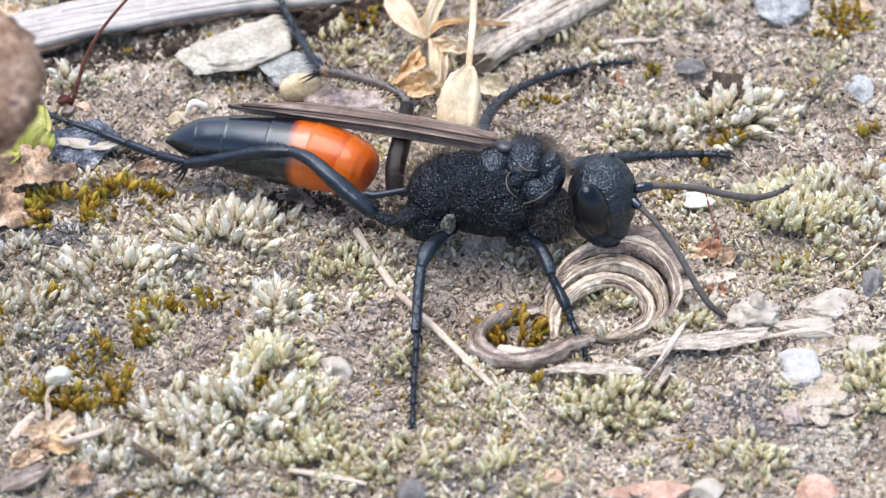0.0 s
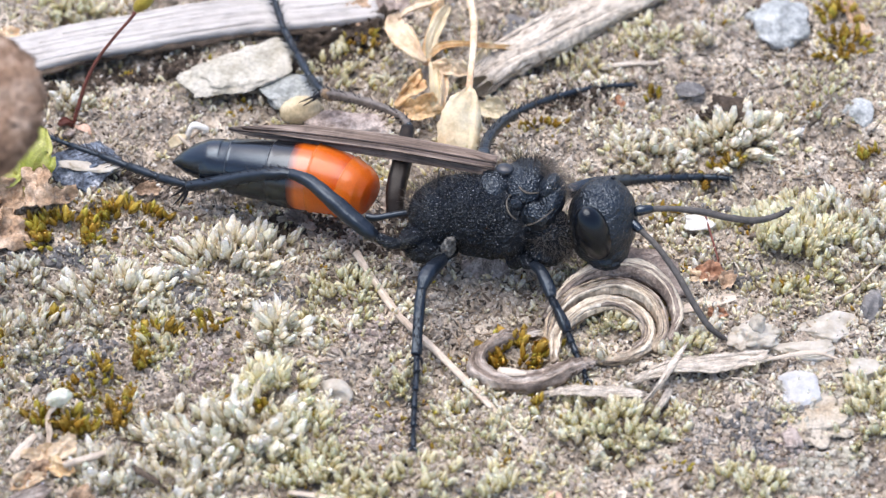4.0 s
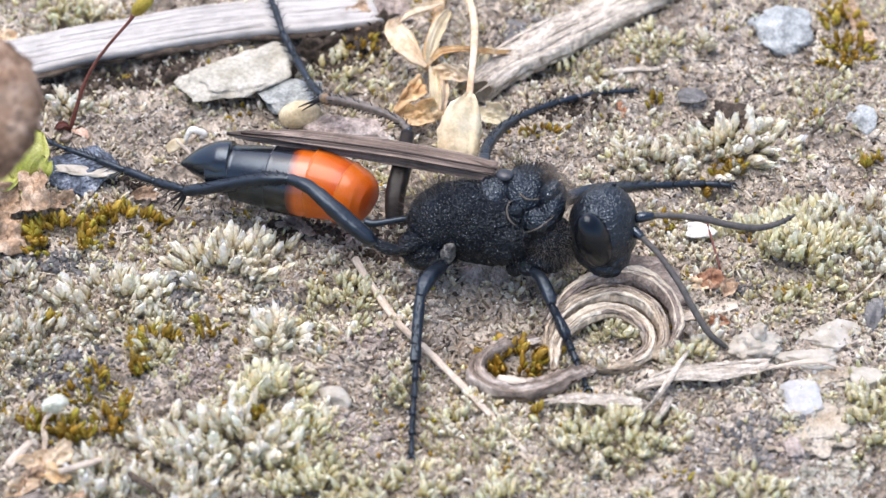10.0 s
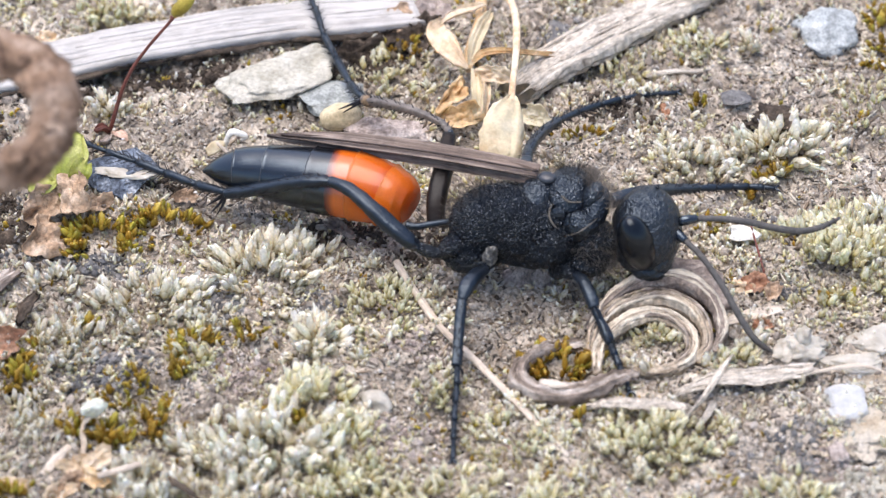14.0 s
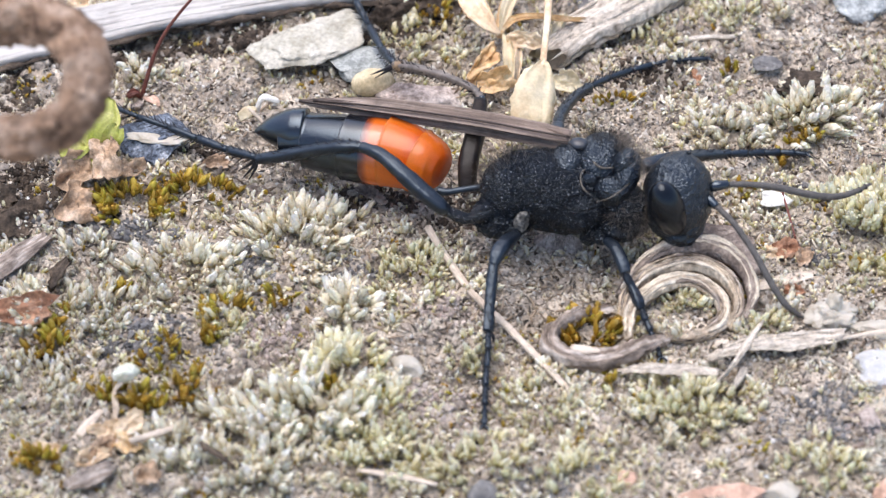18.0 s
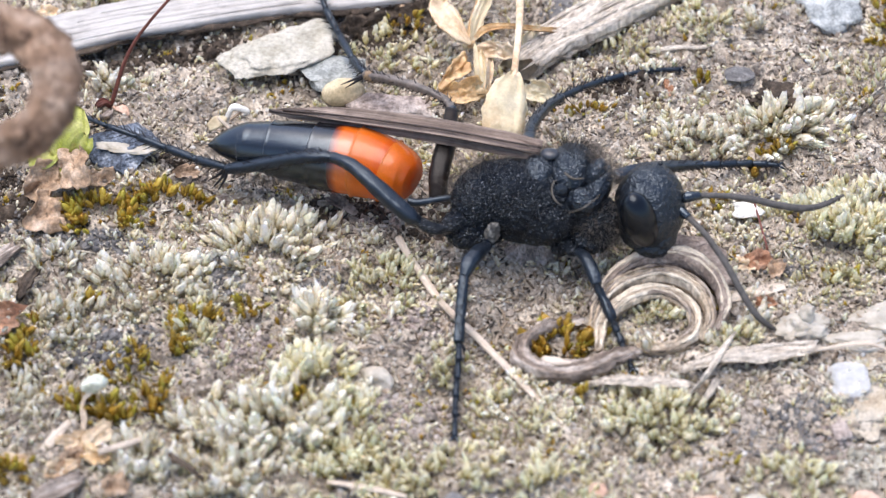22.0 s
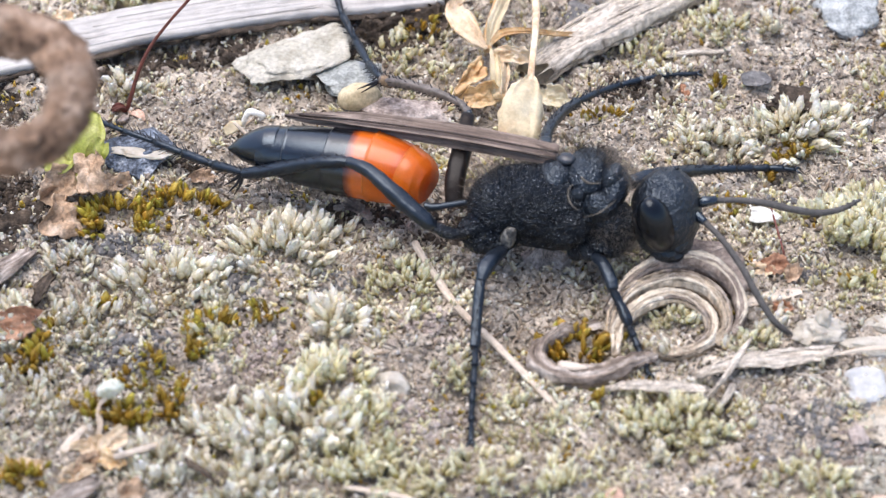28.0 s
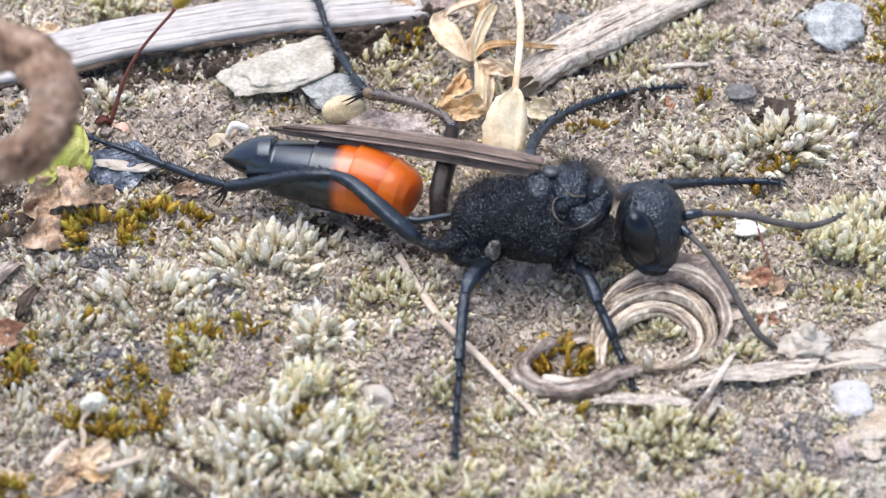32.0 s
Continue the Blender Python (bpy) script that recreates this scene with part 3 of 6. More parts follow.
def moss_cushion(at, rx, ry, count, size, material, label, seed, dome=0.35, splay=0.35):
    """A loose cushion: its tall shoots one by one, with a carpet of small ones between."""
    rng = np.random.default_rng(seed)
    ob = thing("moss_cushion", at, label, "moss", "moss cushions on the soil")
    small, tall = [], 0
    while len(small) + tall < count * 2.3:
        a, q = rng.uniform(0, 2 * math.pi), math.sqrt(rng.uniform(0, 1.25))
        q *= 1 + 0.25 * math.sin(3 * a + seed)
        dx, dy = q * math.cos(a), q * math.sin(a)
        x, y = at[0] + dx * rx, at[1] + dy * ry
        if (rx > 0.3 and noise.noise(Vector((x * 0.9, y * 0.9, seed * 0.37))) < -0.16) or rng.random() < q - 0.75:
            continue
        s = 1.0 * size * (rng.uniform(0.62, 1.12) if rng.random() < 0.5 else rng.uniform(0.25, 0.6)) * (1.05 - 0.25 * q)
        z = max(float(relief(x, y)), float(ground_height(x, y))) + dome * max(0, 1 - q * q) - 0.16 * s
        m = lean(rng, dx * splay * 1.5 + rng.normal(0, 0.3), dy * splay * 1.5 - 0.1 + rng.normal(0, 0.3), s, rng.uniform(0.75, 1.1))
        k = int(rng.integers(0, len(BUDS)))
        if s > 0.55 or (tall < 3 and s > 0.3):
            shoot = new("shoot", shoot_mesh(k, material))
            shoot.parent = ob
            shoot.matrix_basis = Matrix.Translation((Vector((x, y, z)) - Vector(at)) * MM) @ Matrix(m.tolist()).to_4x4()
            tall += 1
        else:
            small.append((k, m, np.array([x, y, z])))
    if small:
        low = scatter("undergrowth", BUDS, small, material, "", "", "stuff")
        low.location -= ob.location
        low.parent = ob
    return ob


# ---- sticks, straws and curls ----
def stick(name, pts, widths, thick, material, label, category, seed, fibres=0, **named):
    """A stick or strip; with fibres, a thing whose torn fibres are parts on its upper face."""
    bm = sweep(bmesh.new(), pts, widths, thick, seed=seed, **named)
    base = (pts[0][0], pts[0][1], min(v.co.z for v in bm.verts))
    if not fibres:
        return solid(name, bm, material, base, label, category)
    ob = thing(name, base, label, category)
    part("body", bm, material, ob)
    rnd = random.Random(seed)
    rows = smooth_path([(*p, w, h) for p, w, h in zip(pts, widths, thick)], 10)
    for k in range(fibres):
        a = rnd.uniform(0, 0.7)
        q = rows[int(a * len(rows)):int((a + rnd.uniform(0.15, 0.45)) * len(rows)):3]
        if len(q) < 4:
            continue
        u = rnd.uniform(-0.85, 0.85)
        line = []
        for i, r in enumerate(q):
            d = Vector(q[min(i + 1, len(q) - 1)][:3]) - Vector(q[max(i - 1, 0)][:3])
            side = d.cross(Vector((0, 0, 1))).normalized()
            line.append(tuple(Vector(r[:3]) + side * u * r[3] + Vector((0, 0, r[4] * 0.97))))
        w = rnd.uniform(0.04, 0.11)
        part("fibre", sweep(bmesh.new(), line, [w * 0.3] + [w] * (len(line) - 2) + [w * 0.2], 0.05, 3, 8, 0.8, 0.03, seed=seed + k), material, ob)
    return ob


STRIP = stick("wood_strip", [(-26.12, 9.75, 0.68), (-21.87, 11.51, 0.68), (-16.52, 13.31, 0.72), (-10.06, 14.95, 0.72), (-5.88, 15.57, 0.62), (-3.34, 16.10, 0.50)],
      [1.25, 1.25, 1.2, 1.15, 1.1, 1.0], [0.26, 0.26, 0.28, 0.28, 0.26, 0.22], WOOD, "silvery grey weathered strip of wood lying on soil", "stick", 2,
      steps=14, ring=44, square=0.35, fibre=0.05, ragged=0.25, wobble=0.12, fibres=14, crumbly=0.035)
# thin dark uneven strip along the lower edge of the wood
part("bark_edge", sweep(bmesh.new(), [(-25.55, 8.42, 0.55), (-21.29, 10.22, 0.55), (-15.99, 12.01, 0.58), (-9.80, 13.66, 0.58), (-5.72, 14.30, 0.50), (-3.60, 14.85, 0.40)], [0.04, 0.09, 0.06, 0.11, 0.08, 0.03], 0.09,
     24, 14, 0.8, 0.06, seed=201, wobble=0.2, crumbly=0.12), HUMUS_SHADE, STRIP, "dark broken strip along the lower edge")
stick("wood_splinter", [(1.32, 10.68, 0.50), (3.27, 12.46, 0.60), (5.91, 14.54, 0.60), (9.12, 16.90, 0.60), (11.84, 19.21, 0.60)],
      [0.85, 0.95, 0.95, 0.85, 0.8], [0.4, 0.5, 0.5, 0.45, 0.4], FIBRE, "fibrous pale brown splinter of dead wood", "stick", 5,
      steps=14, ring=44, square=0.5, fibre=0.13, ragged=0.7, wobble=0.15, fibres=34, crumbly=0.15)
stick("dry_stalk", [(-4.03, -1.02, 0.35), (-3.19, -2.88, 0.30), (-2.06, -5.14, 0.30), (-0.34, -7.52, 0.25), (1.35, -10.00, 0.20), (3.37, -12.94, 0.10)],
      [0.17, 0.19, 0.17, 0.16, 0.15, 0.08], [0.15, 0.16, 0.15, 0.14, 0.12, 0.06], STRAW, "thin straw-coloured dry stalk lying on moss", "stalk", 7,
      steps=8, ring=12, fibre=0.03, wobble=0.08)
stick("bark_sliver", [(-22.80, -4.19, 0.40), (-21.76, -3.08, 0.50), (-20.68, -1.90, 0.50)], [0.45, 0.55, 0.3], [0.2, 0.25, 0.15], TAILWOOD,
      "grey-brown sliver of bark on soil", "bark", 11, steps=8, ring=18, fibre=0.14, ragged=0.3)
stick("bark_sliver", [(-20.26, -4.94, 0.40), (-19.93, -4.15, 0.50), (-19.60, -3.30, 0.40)], [0.18, 0.3, 0.15], [0.15, 0.2, 0.12], HUMUS_SHADE,
      "blackish sliver of bark on soil", "bark", 12, steps=10, ring=22, fibre=0.14, ragged=0.3, wobble=0.15, crumbly=0.14)
stick("wood_shaving", [(4.20, -10.23, 0.45), (5.46, -10.07, 0.60), (6.90, -10.25, 0.60), (8.59, -10.35, 0.50)], [0.12, 0.34, 0.36, 0.14], [0.06, 0.1, 0.1, 0.05], FIBRE,
      "flat grey shaving of dead stem", "shaving", 13, steps=10, ring=22, fibre=0.1, ragged=0.4, wobble=0.16, fibres=4, crumbly=0.08)
stick("wood_shaving", [(8.13, -9.41, 0.50), (9.84, -8.81, 0.70), (11.74, -8.58, 0.75), (13.26, -8.21, 0.70), (13.96, -7.88, 0.55)],
      [0.14, 0.42, 0.5, 0.4, 0.2], [0.06, 0.12, 0.13, 0.12, 0.06], FIBRE,
      "angular flat grey-brown shaving of dead stem", "shaving", 14, steps=10, ring=26, fibre=0.14, ragged=0.4, wobble=0.2, fibres=9, crumbly=0.1)
stick("dry_peel", [(13.62, -8.35, 0.60), (14.83, -8.21, 0.80), (15.93, -8.07, 0.80), (17.14, -8.35, 0.60)], [0.06, 0.1, 0.1, 0.04], [0.05, 0.08, 0.07, 0.03], STRAW,
      "thin brown peel of stem along a stone", "shaving", 141, steps=10, ring=12, wobble=0.12)
stick("dry_peel", [(12.26, -9.20, 0.40), (13.32, -9.69, 0.60), (14.18, -10.51, 0.45)], [0.05, 0.09, 0.04], [0.05, 0.07, 0.03], FIBRE, "thin curved brown peel of stem", "shaving", 142, steps=10, ring=10, wobble=0.1)
stick("twig", [(10.44, -7.15, 0.60), (9.71, -8.88, 0.90), (9.07, -10.13, 0.85), (8.33, -10.98, 0.50)], [0.07, 0.12, 0.14, 0.09], [0.06, 0.1, 0.12, 0.08], FIBRE, "thin grey twig crossing a shaving", "twig", 143, steps=10, ring=12, fibre=0.04, wobble=0.14)
stick("wood_shaving", [(10.11, -4.62, 0.15), (11.48, -4.22, 0.25), (12.85, -3.76, 0.20)], [0.25, 0.36, 0.2], [0.06, 0.07, 0.05], STRAW,
      "pale flat shaving of dry stem", "shaving", 15, steps=8, ring=16, fibre=0.05, ragged=0.2)
stick("dry_stalk", [(17.03, -4.05, 0.20), (18.04, -3.47, 0.50), (18.84, -2.44, 0.50), (19.82, -0.85, 0.30)], [0.06] * 4, [0.06] * 4, STRAW, "hair-thin pale dry stalk over moss", "stalk", 17, steps=8, ring=8, wobble=0.05)
stick("rootlet", [(7.17, 11.91, 0.15), (8.47, 12.05, 0.30), (9.77, 12.19, 0.25), (11.11, 13.14, 0.20)], [0.12, 0.16, 0.15, 0.08], [0.1, 0.12, 0.1, 0.06], FIBRE, "thin dry rootlet on sandy soil", "root", 18, steps=8, ring=10, wobble=0.1)
stick("dry_stalk", [(-11.30, 5.71, 0.20), (-11.68, 5.91, 0.60), (-12.19, 6.34, 0.90)], [0.09, 0.1, 0.07], [0.08, 0.09, 0.06], STRAW, "short broken dry stalk on soil", "stalk", 19, steps=6, ring=8)
stick("dry_stalk", [(-16.26, -14.88, 0.80), (-15.28, -14.58, 0.90), (-14.27, -14.00, 0.80)], [0.14, 0.18, 0.12], [0.12, 0.13, 0.08], STRAW, "short pale broken stalk", "stalk", 20, steps=6, ring=10)
stick("dry_stalk", [(-18.76, -14.58, 0.20), (-18.25, -13.76, 0.40), (-17.60, -12.63, 0.40)], [0.2, 0.26, 0.16], [0.1, 0.13, 0.08], STRAW, "short pale broken stalk", "stalk", 21, steps=6, ring=10, fibre=0.04)
stick("dry_stalk", [(-6.72, -15.87, 0.15), (-5.06, -16.31, 0.25), (-3.40, -16.76, 0.20)], [0.1, 0.16, 0.1], [0.08, 0.1, 0.07], STRAW, "thin dry stalk half sunk in moss", "stalk", 22, steps=6, ring=10)
stick("bark_sliver", [(-18.80, -17.22, 0.50), (-17.87, -16.83, 0.70), (-16.91, -16.06, 0.60)], [0.3, 0.5, 0.25], [0.12, 0.18, 0.1], TAILWOOD, "cracked grey-brown sliver of bark on moss", "bark", 151, steps=10, ring=22, fibre=0.14, ragged=0.3, wobble=0.15, crumbly=0.1)
stick("twig", [(-13.81, -14.61, 0.70), (-12.86, -15.49, 0.90), (-11.90, -16.16, 0.70)], [0.14, 0.2, 0.1], [0.12, 0.16, 0.08], HUMUS_SHADE, "short dark rotten twig in moss", "twig", 152, steps=10, ring=14, fibre=0.08, wobble=0.15, crumbly=0.08)
stick("twig_stub", [(9.58, -9.65, 0.10), (9.26, -10.46, 0.20), (8.81, -11.22, 0.10)], [0.2, 0.16, 0.1], [0.14, 0.12, 0.08], FIBRE, "forked grey stub of twig", "twig", 23, steps=6, ring=10, fibre=0.04)
stick("rootlet", [(11.54, 1.05, 0.60), (11.82, -0.41, 0.40), (12.04, -1.38, 0.10)], [0.05] * 3, [0.05] * 3, STEM, "hair-thin brown rootlet over soil", "root", 24, steps=6, ring=8)


def curled_strip():
    """A dry stem that has curled into a coil of two turns, with its tail lying beside it."""
    ob = thing("coiled_tendril", (7.13, -5.82, 0.00), "coiled dry brown tendril with a tail, lying on soil", "dry tendril")
    OUTER = ([(4.36, -5.46, 0.50), (4.94, -4.52, 0.80), (6.05, -3.74, 1.15), (7.41, -3.38, 1.35), (8.76, -3.69, 1.30), (9.71, -4.67, 1.10), (10.03, -5.86, 0.70), (9.66, -6.86, 0.30)],
             [0.2, 0.26, 0.26, 0.28, 0.28, 0.26, 0.24, 0.14], [0.3, 0.4, 0.5, 0.55, 0.55, 0.5, 0.4, 0.25])
    part("coil_outer", sweep(bmesh.new(), *OUTER, 12, 30, 0.7, 0.16, seed=31, ragged=0.2, wobble=0.06, crumbly=0.07), BARK, ob)
    MIDDLE = ([(4.34, -6.79, 0.40), (4.68, -5.57, 0.60), (5.67, -4.58, 0.85), (7.16, -4.07, 0.95), (8.38, -4.38, 0.90), (9.21, -5.32, 0.70), (9.38, -6.54, 0.50), (8.92, -7.29, 0.30)],
             [0.22, 0.27, 0.28, 0.3, 0.28, 0.28, 0.26, 0.16], [0.3, 0.36, 0.42, 0.45, 0.42, 0.4, 0.3, 0.2])
    part("coil_middle", sweep(bmesh.new(), *MIDDLE, 12, 30, 0.7, 0.16, seed=32, wobble=0.06, crumbly=0.07), CURLWOOD, ob)
    INNER = ([(4.64, -8.05, 0.25), (4.73, -6.74, 0.45), (5.58, -5.52, 0.62), (6.90, -4.76, 0.62), (8.05, -5.05, 0.55), (8.75, -6.13, 0.45), (8.55, -7.27, 0.35), (7.44, -7.93, 0.30), (6.23, -7.75, 0.20)],
             [0.2, 0.3, 0.34, 0.34, 0.32, 0.3, 0.3, 0.28, 0.2], [0.25, 0.3, 0.32, 0.3, 0.3, 0.3, 0.3, 0.25, 0.15])
    part("coil_inner", sweep(bmesh.new(), *INNER, 12, 30, 0.7, 0.13, seed=33, wobble=0.06, crumbly=0.07), CURLWOOD, ob)
    rnd = random.Random(131)
    for turn, share in ((OUTER, 0.9), (MIDDLE, 1.0), (INNER, 1.0)):
        rows = smooth_path([(*p, w, h) for p, w, h in zip(*turn)], 10)
        for k in range(13):
            a = rnd.uniform(0.0, 0.55)
            q = rows[int(a * len(rows)):int(min(1, a + rnd.uniform(0.25, 0.6)) * len(rows)):3]
            u, w = rnd.uniform(-0.85, 0.85), rnd.choice((0.035, 0.05, 0.08, 0.11))
            line = []
            for i, r in enumerate(q):
                way = Vector(q[min(i + 1, len(q) - 1)][:3]) - Vector(q[max(i - 1, 0)][:3])
                side = way.cross(Vector((0, 0, 1))).normalized()
                line.append(tuple(Vector(r[:3]) + side * (u + 0.08 * math.sin(i * 1.3 + k)) * r[3] + Vector((0, 0, r[4] * 0.96))))
            part("fibre", sweep(bmesh.new(), line, [w * 0.4] + [w] * (len(line) - 2) + [w * 0.3], 0.07, 5, 10, 0.8, 0.05, seed=131 + k, wobble=0.05, crumbly=0.05, ragged=0.1),
                 rnd.choice((RIM, RIM, CURLWOOD, TAILWOOD)), ob, "worn fibre of the coil")
    part("tail", sweep(bmesh.new(), [(3.94, -6.15, 0.30), (2.59, -6.56, 0.35), (1.49, -7.45, 0.35), (1.31, -8.62, 0.35), (2.32, -9.32, 0.35), (3.77, -9.32, 0.35), (5.24, -8.62, 0.35), (6.22, -8.11, 0.30)],
         [0.2, 0.32, 0.34, 0.38, 0.42, 0.42, 0.38, 0.25], [0.2, 0.3, 0.32, 0.36, 0.36, 0.36, 0.34, 0.2], 12, 28, 0.7, 0.22, seed=34, ragged=0.2, wobble=0.12, crumbly=0.14), TAILWOOD, ob, "grey-brown outer bark of the stem")
    part("white_flake", sweep(bmesh.new(), [(2.20, -8.87, 0.62), (2.81, -9.11, 0.68), (3.41, -9.11, 0.62)], [0.16, 0.24, 0.12], [0.06, 0.08, 0.05], 5, 12, 0.7, 0.03, seed=35), STRAW, ob, "whitish peeled flake")
    part("log", sweep(bmesh.new(), [(7.48, -1.47, 0.35), (8.58, -1.93, 0.50), (9.66, -2.92, 0.50), (10.25, -3.98, 0.30)], [0.5, 0.8, 0.8, 0.4], [0.3, 0.45, 0.45, 0.25], 7, 18, 0.8, 0.18, seed=36, crumbly=0.28), BARK, ob, "dark rough bark behind the coil")


curled_strip()


def curled_stalk():
    """The thick brown stalk that arches up out of the ground and loops over."""
    ob = thing("curled_stalk", (-30.90, -2.92, 0.00), "thick brown withered stalk looping above the ground", "dry stem")
    part("loop", sweep(bmesh.new(), [(-30.58, -3.03, 0.10), (-29.41, -4.46, 6.00), (-26.27, -7.67, 14.00), (-23.28, -9.18, 18.00), (-20.85, -9.80, 19.50), (-18.94, -10.62, 20.00), (-17.64, -11.81, 20.00), (-17.01, -13.65, 20.00), (-17.27, -15.25, 19.60), (-18.16, -15.84, 19.00), (-19.46, -15.85, 18.50), (-20.97, -15.44, 18.00), (-22.19, -14.70, 17.50)],
         [0.95, 0.95, 0.95, 0.98, 1.0, 1.0, 1.0, 0.98, 0.95, 0.95, 0.9, 0.8, 0.3], [0.95, 0.95, 0.95, 0.98, 1.0, 1.0, 1.0, 0.98, 0.95, 0.95, 0.9, 0.8, 0.3], 9, 24, 1.0, 0.2, seed=41, up=(0.2, -0.7, 0.6), wobble=0.12, crumbly=0.22), STALK, ob)
    for k, (at, r) in enumerate((((-18.36, -11.82, 20.80), 0.45), ((-17.14, -13.39, 20.80), 0.4), ((-17.08, -15.27, 20.50), 0.42), ((-18.33, -16.49, 19.80), 0.45), ((-20.05, -10.62, 20.30), 0.4))):
        part("knot", blob(bmesh.new(), at, (r, r * 0.8, r * 0.6), 30 * k, 0.3, 1.5, 3, k), STALK, ob)


curled_stalk()


def leaf(parent, name, pts, widths, material, label="", cup=0.25, up=(0, 0, 1), thick=0.035, fibre=0.18, seed=1):
    return part(name, sweep(bmesh.new(), pts, widths, thick, 9, 30, 0.8, fibre, cup, up, seed, wobble=0.16, crumbly=0.05), material, parent, label)


def dried_flower():
    ob = thing("dried_seedling", (0.42, 12.89, 0.00), "withered straw-coloured seedling with a dangling seed capsule", "dried plant")
    part("stalk", tube(bmesh.new(), [(0.63, 15.80, 1.60), (0.99, 14.24, 2.60), (1.24, 11.87, 3.20), (1.20, 9.18, 3.60), (1.06, 7.20, 3.60), (0.98, 6.15, 3.40)], [0.15, 0.17, 0.18, 0.16, 0.15, 0.18], 8, 10), HUSK, ob)
    part("capsule", sweep(bmesh.new(), [(1.01, 6.48, 3.45), (0.93, 6.05, 3.35), (0.73, 5.49, 3.10), (0.55, 4.76, 2.70), (0.50, 4.06, 2.40), (0.48, 3.68, 2.20), (0.47, 3.42, 2.05)], [0.12, 0.55, 0.86, 0.98, 0.90, 0.66, 0.2], [0.12, 0.24, 0.34, 0.4, 0.36, 0.26, 0.1],
               10, 36, 0.8, 0.13, seed=51, up=(0.1, -1, 0.6), crumbly=0.09, wobble=0.06), CAPSULE, ob, "pale tan papery capsule")
    part("stem", tube(bmesh.new(), [(-0.50, 17.94, 0.60), (-0.37, 16.12, 0.90), (-0.47, 14.43, 1.10), (-0.83, 12.35, 1.30), (-0.93, 10.94, 1.30)], [0.25, 0.28, 0.24, 0.26, 0.2], 7, 12), TANLEAF, ob)
    leaf(ob, "withered_leaf", [(-1.01, 10.82, 1.40), (-1.60, 11.22, 1.80), (-2.12, 11.79, 2.10), (-2.43, 12.60, 2.20), (-2.23, 13.66, 2.00)], [0.16, 0.43, 0.55, 0.39, 0.08], HUSK, "pale curled petal-like leaf", 0.4, (0.3, -0.6, 1), seed=52)
    leaf(ob, "withered_leaf", [(-2.23, 13.21, 2.10), (-1.77, 13.95, 2.00), (-0.94, 14.72, 1.80), (-0.16, 15.38, 1.50)], [0.06, 0.12, 0.16, 0.09], HUSK, "", 0.2, (0.2, -0.5, 1), seed=53)
    leaf(ob, "withered_leaf", [(-0.88, 11.02, 1.40), (-0.70, 11.83, 1.90), (-0.36, 13.01, 2.10), (0.10, 14.23, 2.00)], [0.12, 0.31, 0.33, 0.12], CAPSULE, "greenish white leaf blade", 0.35, (0.6, -0.5, 1), seed=54)
    leaf(ob, "withered_leaf", [(-0.83, 11.14, 1.40), (-0.23, 11.34, 1.90), (0.80, 11.51, 1.90), (1.97, 11.82, 1.50), (3.01, 12.38, 0.90)], [0.12, 0.22, 0.20, 0.23, 0.20], TANLEAF, "tan rolled leaf", 0.5, (0, -0.6, 1), seed=55)
    leaf(ob, "withered_leaf", [(-0.72, 10.70, 1.50), (-0.62, 9.26, 1.70), (-0.56, 8.54, 1.30), (-0.49, 8.14, 0.80)], [0.16, 0.31, 0.33, 0.20], CAPSULE, "cream strap-shaped leaf", 0.3, (0.2, -1, 0.7), seed=58)
    leaf(ob, "withered_leaf", [(-0.31, 10.74, 1.30), (-0.15, 9.42, 1.40), (-0.23, 8.50, 1.00), (-0.36, 8.22, 0.50)], [0.08, 0.20, 0.20, 0.09], HUSK, "", 0.3, (0.6, -1, 0.7), seed=59)
    leaf(ob, "withered_leaf", [(1.40, 11.09, 0.50), (1.71, 11.70, 1.00), (2.10, 12.59, 1.10)], [0.08, 0.27, 0.08], CAPSULE, "", 0.3, (0.5, -0.6, 1), seed=62)

    for k, (at, rx, ry, turn, tilt, roll, material, label) in enumerate((
            ((-1.59, 9.22, 1.40), 1.15, 0.4, 62, 0, 45, TANLEAF, "orange-brown crumpled leaf"), ((-1.18, 8.03, 0.90), 1.0, 0.5, 10, 0, 35, TANLEAF, "orange-brown curled leaf tip"),
            ((0.23, 10.14, 1.70), 0.8, 0.45, -10, 0, 40, HUSK, "cream crumpled leaf"), ((2.05, 8.30, 0.70), 0.75, 0.5, -15, 0, 35, CAPSULE, "cream torn leaf"),
            ((-2.08, 8.42, 0.90), 0.6, 0.4, 50, 0, 40, HUSK, "tan torn leaf"), ((1.76, 11.86, 0.80), 0.3, 0.7, -15, 0, 30, CAPSULE, "cream torn leaf"))):
        part("withered_leaf", crumple(bmesh.new(), at, rx, ry, turn, tilt, roll, 60 + k, 0.24, 0.05, 0.7), material, ob, label)


dried_flower()


